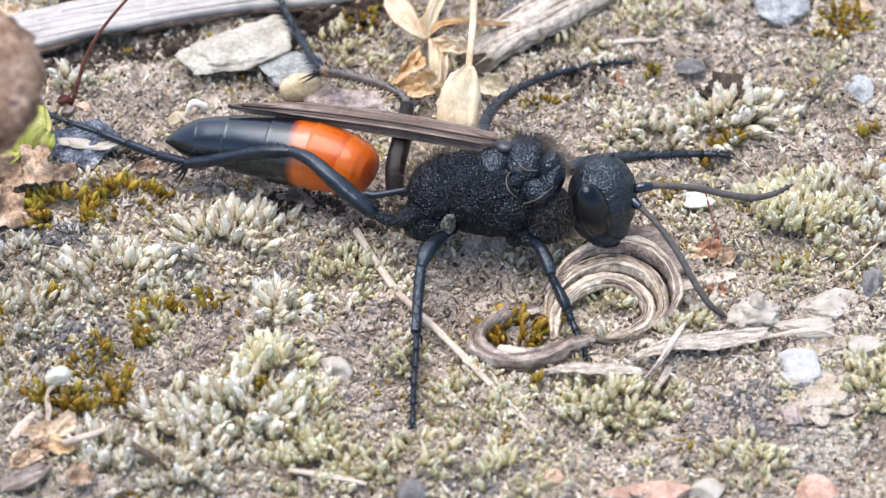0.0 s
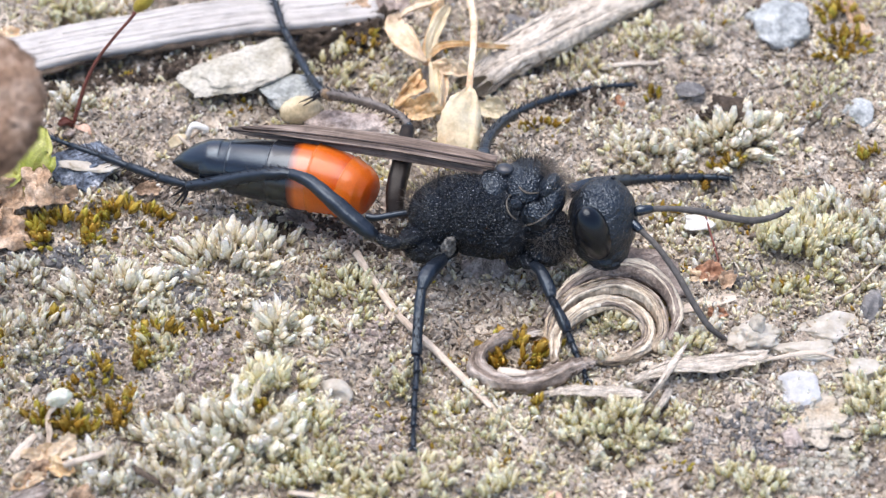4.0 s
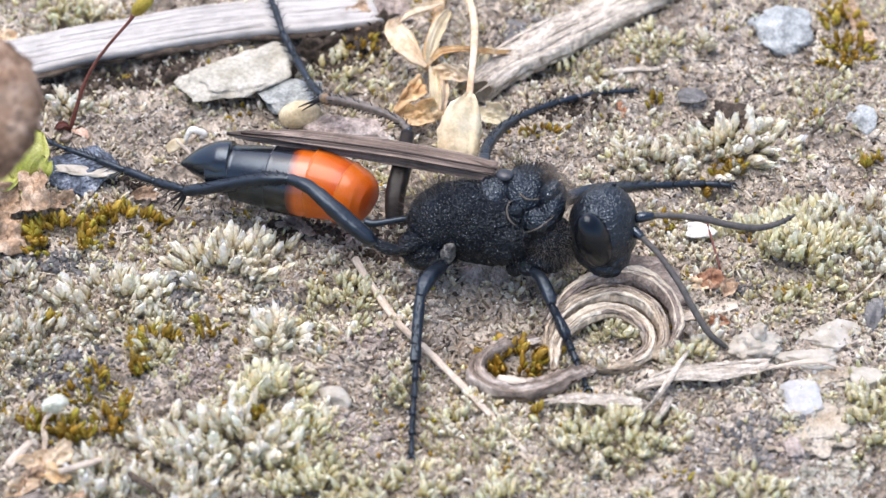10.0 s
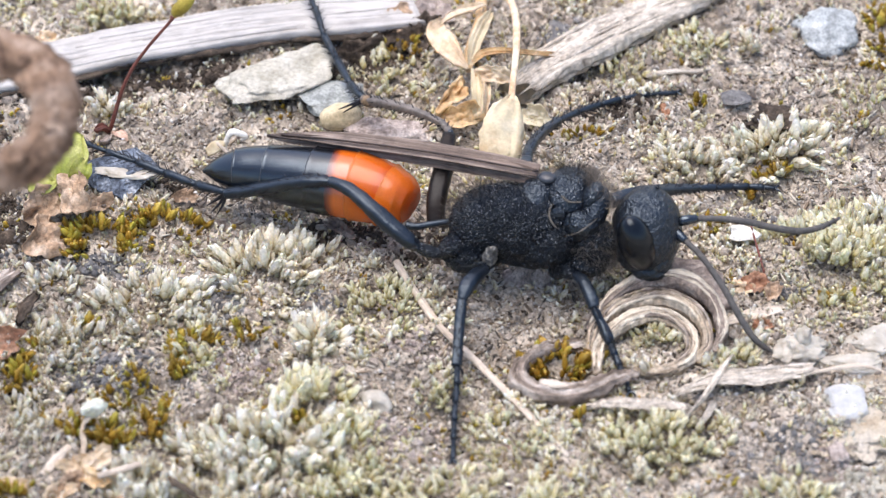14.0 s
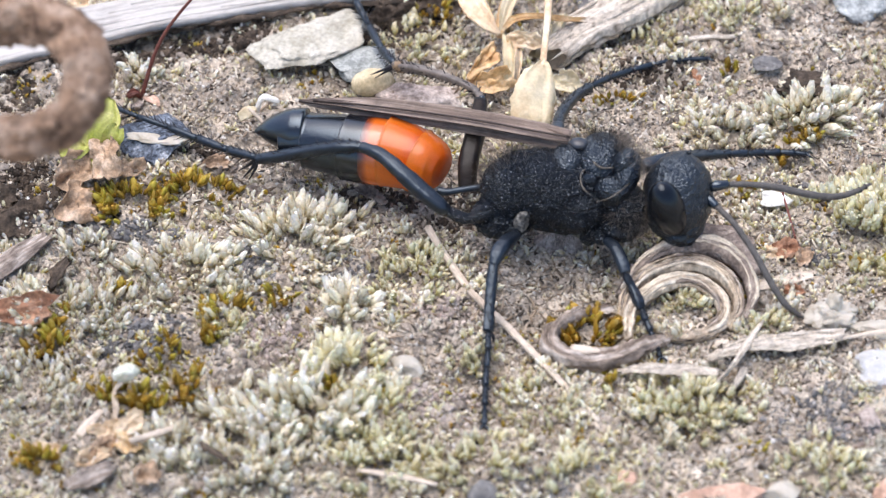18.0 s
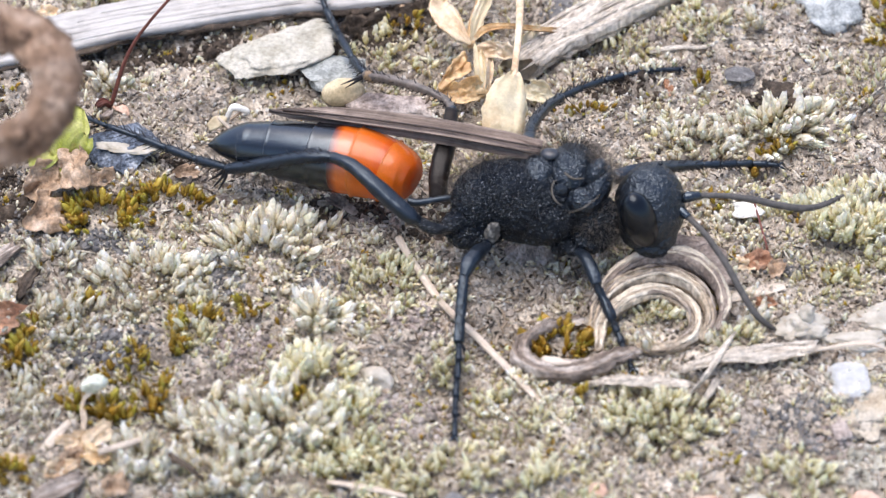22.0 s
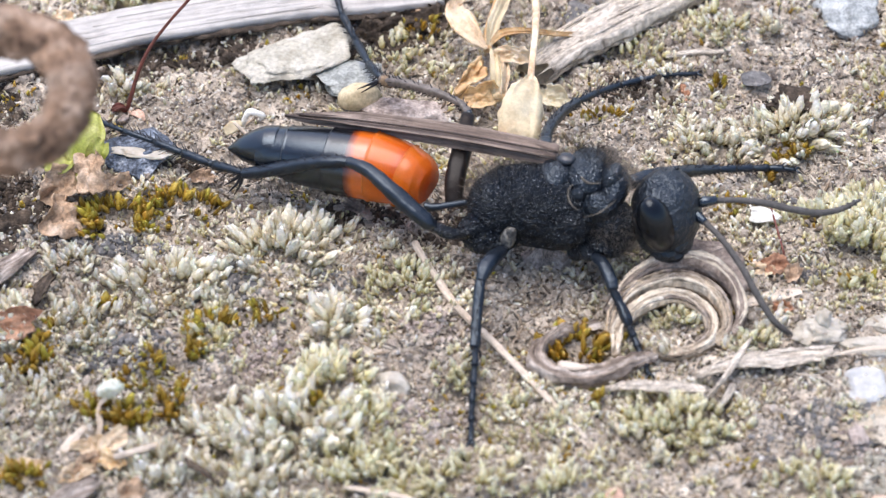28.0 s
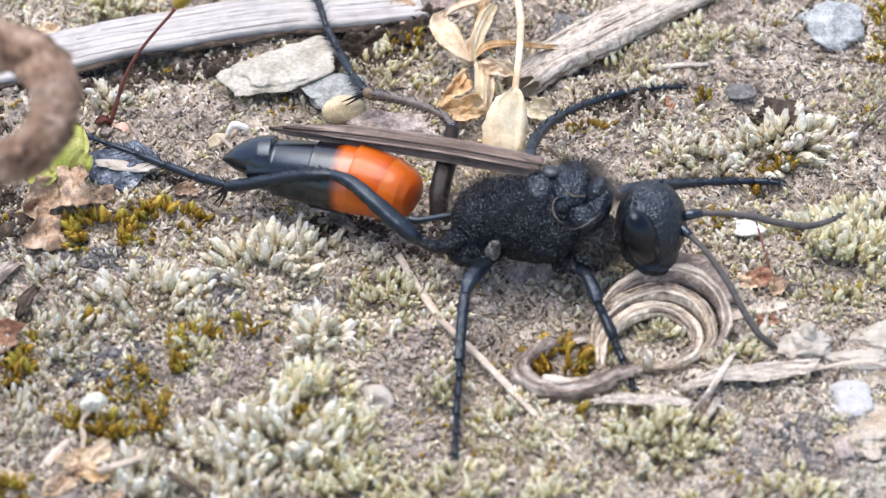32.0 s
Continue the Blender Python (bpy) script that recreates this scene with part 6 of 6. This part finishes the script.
def leg(coxa, femur, tibia, tarsus, rc, rf, rt, rs, seed, spur=None, bristle=0.3, label="", shin=None, thigh=None):
    ob = part("leg", sweep(bmesh.new(), femur, rf, [r * 0.9 for r in rf], 12, 20, 0.72, 0.04, seed=seed, crumbly=0.03), thigh or LEGCHITIN, WASP, label)
    ob.name = "leg"
    if coxa:
        part("coxa", tube(bmesh.new(), coxa, rc, 6, 12), ROUGHCHITIN, ob)
    part("tibia", sweep(bmesh.new(), tibia, rt, [r * 0.9 for r in rt], 12, 20, 0.68, 0.04, seed=seed + 1, crumbly=0.03), shin or LEGCHITIN, ob)
    part("knee", blob(bmesh.new(), tibia[0], (rt[0] * 1.06,) * 3, 0, 0.05, 2, 2), CHITIN, ob)
    path = smooth_path([(*p, r) for p, r in zip(tarsus, rs)], 5)
    n = len(path) - 1
    for k in range(5):
        a, b = path[int(k * n / 5)], path[int((k + 1) * n / 5)]
        m = (a + b) / 2
        part("tarsus_joint", tube(bmesh.new(), [tuple(a[:3]), tuple(m[:3]), tuple(b[:3])], [a[3] * 0.75, m[3], b[3] * 1.12], 3, 10), LEGCHITIN, ob)
    part("bristles", spines(spines(bmesh.new(), tarsus, rs, 46, bristle * 1.3, seed, ALLROUND, 0.034), tibia, rt, 56, bristle * 0.8, seed + 1, ALLROUND, 0.036), BRISTLE, ob)
    end, back = Vector(tarsus[-1]), (Vector(tarsus[-1]) - Vector(tarsus[-2])).normalized()
    for s in (-1, 1):
        side = back.cross(Vector((0, 0, 1))).normalized() * s
        part("claw", tube(bmesh.new(), [tuple(end), tuple(end + back * 0.18 + side * 0.16), tuple(end + back * 0.32 + side * 0.14 - Vector((0, 0, 0.1)))], [0.06, 0.05, 0.012], 4, 8), CHITIN, ob)
    for tip in spur or ():
        mid = (Vector(tibia[-1]) + Vector(tip)) / 2 + Vector((0.1, 0, 0.05))
        part("spur", tube(bmesh.new(), [tibia[-1], tuple(mid), tip], [0.09, 0.07, 0.015], 5, 8), BRISTLE, ob)
    return ob


# near hind leg
leg([(-2.02, -2.81, 2.50), (-2.56, -2.74, 2.50), (-3.17, -2.41, 2.60)], [(-3.05, -2.48, 2.60), (-3.49, -2.38, 2.90), (-4.28, -1.86, 3.30), (-5.27, -1.09, 3.80), (-6.07, -0.35, 4.00), (-6.90, 0.19, 3.95)],
    [(-6.82, 0.19, 3.95), (-7.37, 0.35, 3.85), (-8.15, 0.56, 3.60), (-9.55, 1.05, 2.90), (-10.70, 1.43, 2.30), (-11.55, 1.74, 1.90)], [(-11.55, 1.81, 1.90), (-12.64, 2.53, 1.60), (-13.82, 3.37, 1.40), (-15.00, 4.18, 1.30), (-16.04, 4.77, 1.25), (-17.22, 5.45, 1.20), (-18.26, 6.19, 1.10)],
    [0.2, 0.3, 0.22], [0.2, 0.32, 0.37, 0.34, 0.29, 0.22], [0.2, 0.25, 0.28, 0.28, 0.26, 0.22], [0.2, 0.2, 0.19, 0.17, 0.15, 0.13, 0.1], 61,
    ((-12.23, 1.58, 0.90), (-11.97, 1.43, 0.90), (-12.44, 1.93, 1.00)), 0.42)
# far hind leg
leg(None, [(-2.32, -1.08, 2.60), (-2.23, -0.04, 3.40), (-1.94, 1.34, 4.00), (-1.72, 2.89, 4.30)], [(-1.69, 3.01, 4.30), (-2.10, 4.17, 3.90), (-3.26, 6.00, 3.00), (-4.56, 7.48, 2.20), (-5.60, 8.39, 1.70)],
    [(-5.65, 8.47, 1.70), (-6.14, 9.54, 1.40), (-6.69, 11.26, 1.10), (-7.24, 12.47, 1.30), (-7.71, 13.80, 1.45), (-8.02, 15.13, 1.60), (-8.34, 16.17, 1.50)],
    None, [0.38, 0.44, 0.42, 0.3], [0.17, 0.16, 0.18, 0.23, 0.28], [0.22, 0.19, 0.18, 0.17, 0.15, 0.14, 0.1], 63, ((-6.76, 8.38, 1.10), (-6.56, 8.27, 1.00)), 0.4, shin=DUSKY, thigh=THIGH)
lump("knee_patch", (-5.34, 8.14, 1.78), (0.42, 0.28, 0.3), JOINT, label="tan swollen end of the shin", rough=0.05, seed=20, turn=-10)
# near middle leg
leg([(0.27, -2.19, 2.40), (0.07, -2.89, 2.30), (-0.20, -3.58, 2.20)], [(-0.20, -3.69, 2.30), (-0.59, -4.46, 2.60), (-0.95, -5.18, 2.60), (-1.12, -5.69, 2.40)], [(-1.12, -5.61, 2.40), (-1.22, -6.44, 1.90), (-1.29, -7.33, 1.40), (-1.33, -8.21, 0.90)],
    [(-1.33, -8.21, 0.90), (-1.35, -9.30, 0.60), (-1.42, -10.49, 0.40), (-1.46, -11.72, 0.25), (-1.48, -13.13, 0.12)],
    [0.3, 0.3, 0.22], [0.24, 0.33, 0.33, 0.22], [0.21, 0.24, 0.23, 0.24], [0.15, 0.14, 0.14, 0.13, 0.11], 65, ((-1.12, -8.56, 0.50), (-1.50, -8.63, 0.50)), 0.3)
part("coxa_patch", blob(bmesh.new(), (0.06, -3.25, 2.65), (0.30, 0.27, 0.64), -20, 0.3, 2.6, 4, 21, 14), GREYCOXA, WASP, "dusty grey middle hip")
# near front leg
leg([(3.22, -3.10, 2.10), (3.46, -3.51, 2.00), (3.78, -3.60, 1.95)], [(3.73, -3.65, 2.00), (4.07, -4.20, 2.10), (4.35, -4.87, 1.95), (4.54, -5.43, 1.70)], [(4.49, -5.36, 1.70), (4.79, -5.79, 1.30), (5.07, -6.36, 1.00), (5.22, -6.68, 0.80)],
    [(5.22, -6.68, 0.80), (5.45, -7.36, 0.60), (5.69, -7.96, 0.40), (5.87, -8.51, 0.25), (6.01, -8.97, 0.15)],
    [0.35, 0.3, 0.2], [0.18, 0.24, 0.28, 0.22], [0.13, 0.19, 0.24, 0.2], [0.15, 0.15, 0.14, 0.12, 0.1], 67, ((5.26, -7.15, 0.50),), 0.24)
# far middle leg
leg(None, [(1.63, 0.11, 3.60), (1.54, 1.23, 3.60), (1.65, 2.30, 3.40)], [(1.60, 2.26, 3.30), (1.86, 3.75, 2.90), (2.43, 5.49, 2.30), (3.08, 6.78, 1.80)], [(3.08, 6.78, 1.80), (3.99, 7.99, 1.30), (5.04, 9.13, 0.80), (6.08, 9.89, 0.50), (7.26, 10.44, 0.30), (8.54, 10.70, 0.15)],
    None, [0.33, 0.33, 0.26], [0.23, 0.24, 0.22, 0.2], [0.16, 0.15, 0.14, 0.13, 0.12, 0.1], 69, None, 0.36)
# far front leg
leg(None, [(5.37, 0.49, 2.60), (6.38, 1.17, 2.40), (7.40, 1.85, 2.00)], [(7.35, 1.85, 2.00), (8.05, 2.50, 1.50), (8.71, 3.03, 1.10), (9.28, 3.41, 0.80)], [(9.28, 3.41, 0.80), (10.26, 3.79, 0.50), (11.16, 4.09, 0.30), (12.06, 4.17, 0.20), (12.72, 4.18, 0.12)],
    None, [0.3, 0.3, 0.25], [0.24, 0.24, 0.2, 0.18], [0.17, 0.16, 0.16, 0.15, 0.12], 71, None, 0.26)
for at, size, m in (((2.98, -3.07, 1.80), (0.4, 0.4, 0.5), ROUGHCHITIN), ((3.05, -3.14, 2.20), (0.24, 0.2, 0.2), GREYCOXA), ((3.22, -3.00, 2.60), (0.2, 0.18, 0.3), GREYCOXA), ((-1.62, -2.67, 2.70), (0.34, 0.3, 0.42), GREYCOXA), ((-1.38, -2.58, 2.75), (0.5, 0.42, 0.5), ROUGHCHITIN)):
    lump("coxa", at, size, m, rough=0.06, seed=22)
part("coxa", sweep(bmesh.new(), [(-0.79, -2.11, 2.60), (-1.28, -2.49, 2.80), (-1.77, -2.74, 2.70), (-2.21, -2.85, 2.40)], [0.55, 0.52, 0.42, 0.16], [0.5, 0.48, 0.36, 0.14], 6, 12, 0.6), ROUGHCHITIN, WASP)
part("petiole", tube(bmesh.new(), [(-1.08, -1.46, 3.20), (-1.78, -1.40, 3.05), (-2.56, -1.41, 2.90), (-3.18, -1.39, 2.75), (-3.56, -1.26, 2.70)], [0.2, 0.15, 0.14, 0.17, 0.2], 8, 12), LEGCHITIN, WASP, "thin black waist")


def wing(name, pts, widths, cup, up, seed, veins):
    ob = part(name, sweep(bmesh.new(), pts, widths, 0.03, 10, 24, 0.8, 0.04, cup, up, seed), WING, WASP, "folded smoky brown wing with dark veins")
    for off, r in veins:
        line = [(p[0], p[1] + off * w * 1.2, p[2] + 0.05 - off * w * 0.5) for p, w in zip(pts, widths)]
        part("vein", tube(bmesh.new(), line, [r] * len(line), 6, 8), VEIN, ob)
    return ob


wing("wing", [(2.06, -0.84, 5.15), (0.39, -0.11, 5.00), (-2.08, 1.07, 4.60), (-4.57, 2.08, 4.25), (-7.08, 2.82, 4.00), (-8.84, 3.17, 3.90), (-9.72, 3.34, 3.85)], [0.34, 0.44, 0.5, 0.46, 0.36, 0.22, 0.05],
     0.2, (0.05, -0.75, 0.65), 81, ((-0.7, 0.05), (-0.2, 0.035), (0.3, 0.04), (0.75, 0.045)))
wing("wing", [(2.16, -0.64, 5.30), (0.39, -0.12, 5.30), (-2.08, 0.96, 4.95), (-4.57, 1.90, 4.60), (-7.07, 2.72, 4.25), (-9.09, 3.21, 4.00)], [0.3, 0.4, 0.42, 0.4, 0.3, 0.06],
     0.2, (0.05, -0.35, 0.95), 82, ((-0.5, 0.05), (0.3, 0.04)))

# ---- abdomen: rings that slide into one another ----
AXIS = smooth_path([(*(-3.28, 0.17, 2.62), 0.42), (*(-3.43, 0.27, 2.63), 0.86), (*(-3.75, 0.45, 2.64), 1.17), (*(-4.27, 0.67, 2.67), 1.36), (*(-4.88, 0.98, 2.70), 1.46), (*(-5.83, 1.38, 2.68), 1.53), (*(-7.08, 1.74, 2.60), 1.50), (*(-8.60, 2.23, 2.50), 1.36),
                    (*(-9.86, 2.61, 2.40), 1.18), (*(-11.00, 2.84, 2.30), 0.96), (*(-11.89, 2.93, 2.22), 0.56), (*(-12.54, 2.97, 2.15), 0.06)], 12)


def abdomen_ring(name, a, b, material, label="", tuck=0.95, flare=1.01, seam=None):
    """A ring of the abdomen between two shares of its length, tucked in at its front edge."""
    n = len(AXIS) - 1
    rows = AXIS[int(a * n):int(b * n) + 1]
    pts = [tuple(r[:3]) for r in rows]
    last = max(1, len(rows) - 1)
    radii = [r[3] * (tuck + (flare - tuck) * i / last if b < 1 else tuck + (1 - tuck) * min(1, i / 6)) for i, r in enumerate(rows)]
    if b < 1:
        pts.append(pts[-1])
        radii.append(radii[-1] * 0.55)
        pts[-1] = tuple(np.array(pts[-2]) + 0.02 * (np.array(pts[-2]) - np.array(pts[-3])))
    ob = part(name, sweep(bmesh.new(), pts, radii, radii, 2, 36, up=(0.1, 0.2, 1)), material, WASP, label)
    if b < 1:
        r = radii[-2] * 1.006
        end, way = Vector(pts[-2]), (Vector(pts[-2]) - Vector(pts[-3])).normalized()
        part("seam", sweep(bmesh.new(), [tuple(end - way * d) for d in (0.045, 0.02, -0.004)], [r * 0.995, r, r * 0.99], [r * 0.995, r, r * 0.99], 2, 48, up=(0.1, 0.2, 1)), seam or material, ob)
    return ob


abdomen_ring("abdomen_ring", 0.0, 0.31, ORANGE, "glossy orange abdomen ring", 1.0, 1.012)
abdomen_ring("abdomen_ring", 0.27, 0.46, ORANGE, "glossy orange abdomen ring", 0.965, 1.015)
RING3 = abdomen_ring("abdomen_ring", 0.42, 0.585, BANDED, "orange abdomen ring with a black hind edge", 0.965, seam=SEAM)
RING4 = abdomen_ring("abdomen_ring", 0.53, 0.715, CHITIN, "glossy black abdomen ring", 0.955, seam=SEAM)
RING5 = abdomen_ring("abdomen_ring", 0.65, 0.83, CHITIN, "glossy black abdomen ring", 0.955, seam=SEAM)
TIP = abdomen_ring("abdomen_tip", 0.76, 1.0, CHITIN, "pointed glossy black tip of the abdomen", 0.93)

# seconds and how far the abdomen is drawn in, from 0 to 1
PUMP = [(0, 0.05), (0.5, 0.85), (1, 0.4), (1.5, 0.1), (2, 1), (2.5, 0.4), (3, 0.1), (3.5, 1), (4, 0.35), (4.5, 0.05), (5, 0.5), (5.5, 0.8),
        (6, 0.04), (6.5, 0.37), (7, 0.85), (7.5, 0), (8, 0.07), (8.5, 0.93), (9, 0.07), (9.5, 0), (10, 0.85), (10.5, 0.48), (11, 0), (11.5, 0.74), (12, 0.63), (12.5, 0),
        (13, 0.67), (13.5, 0.81), (14, 0), (14.5, 0.11), (15, 0.95), (15.5, 0.4), (16, 0.1), (16.5, 1), (17, 0.41), (17.5, 0.11), (18, 0.93), (18.5, 0.52), (19, 0),
        (19.5, 0.6), (20, 0.93), (20.5, 0.07), (21, 0.52), (21.5, 1.1), (22, 0.19), (22.5, 0.07), (23, 1), (23.5, 0.19), (24, 0.11), (24.5, 1), (25, 0.4), (25.5, 0.05),
        (26, 0.95), (26.5, 0.41), (27, 0.22), (27.5, 0.96), (28, 0.37), (28.5, 0.04), (29, 0.93), (29.5, 0.48), (30, 0.07), (30.5, 0.85), (31, 0.41), (31.5, 0), (32, 0.85)]


def motions():
    """The abdomen pumps: each ring slides forward under the one before it, the tip lifting a little."""
    for ob, way in ((RING3, (0.08, 0.0, -0.12)), (RING4, (0.34, 0.0, -0.16)), (RING5, (0.68, 0.0, -0.12)), (TIP, (0.97, 0.05, 0.30))):
        walk(ob, [(t, Matrix.Translation(Vector(way) * MM * (u - 0.07))) for t, u in PUMP])


motions()
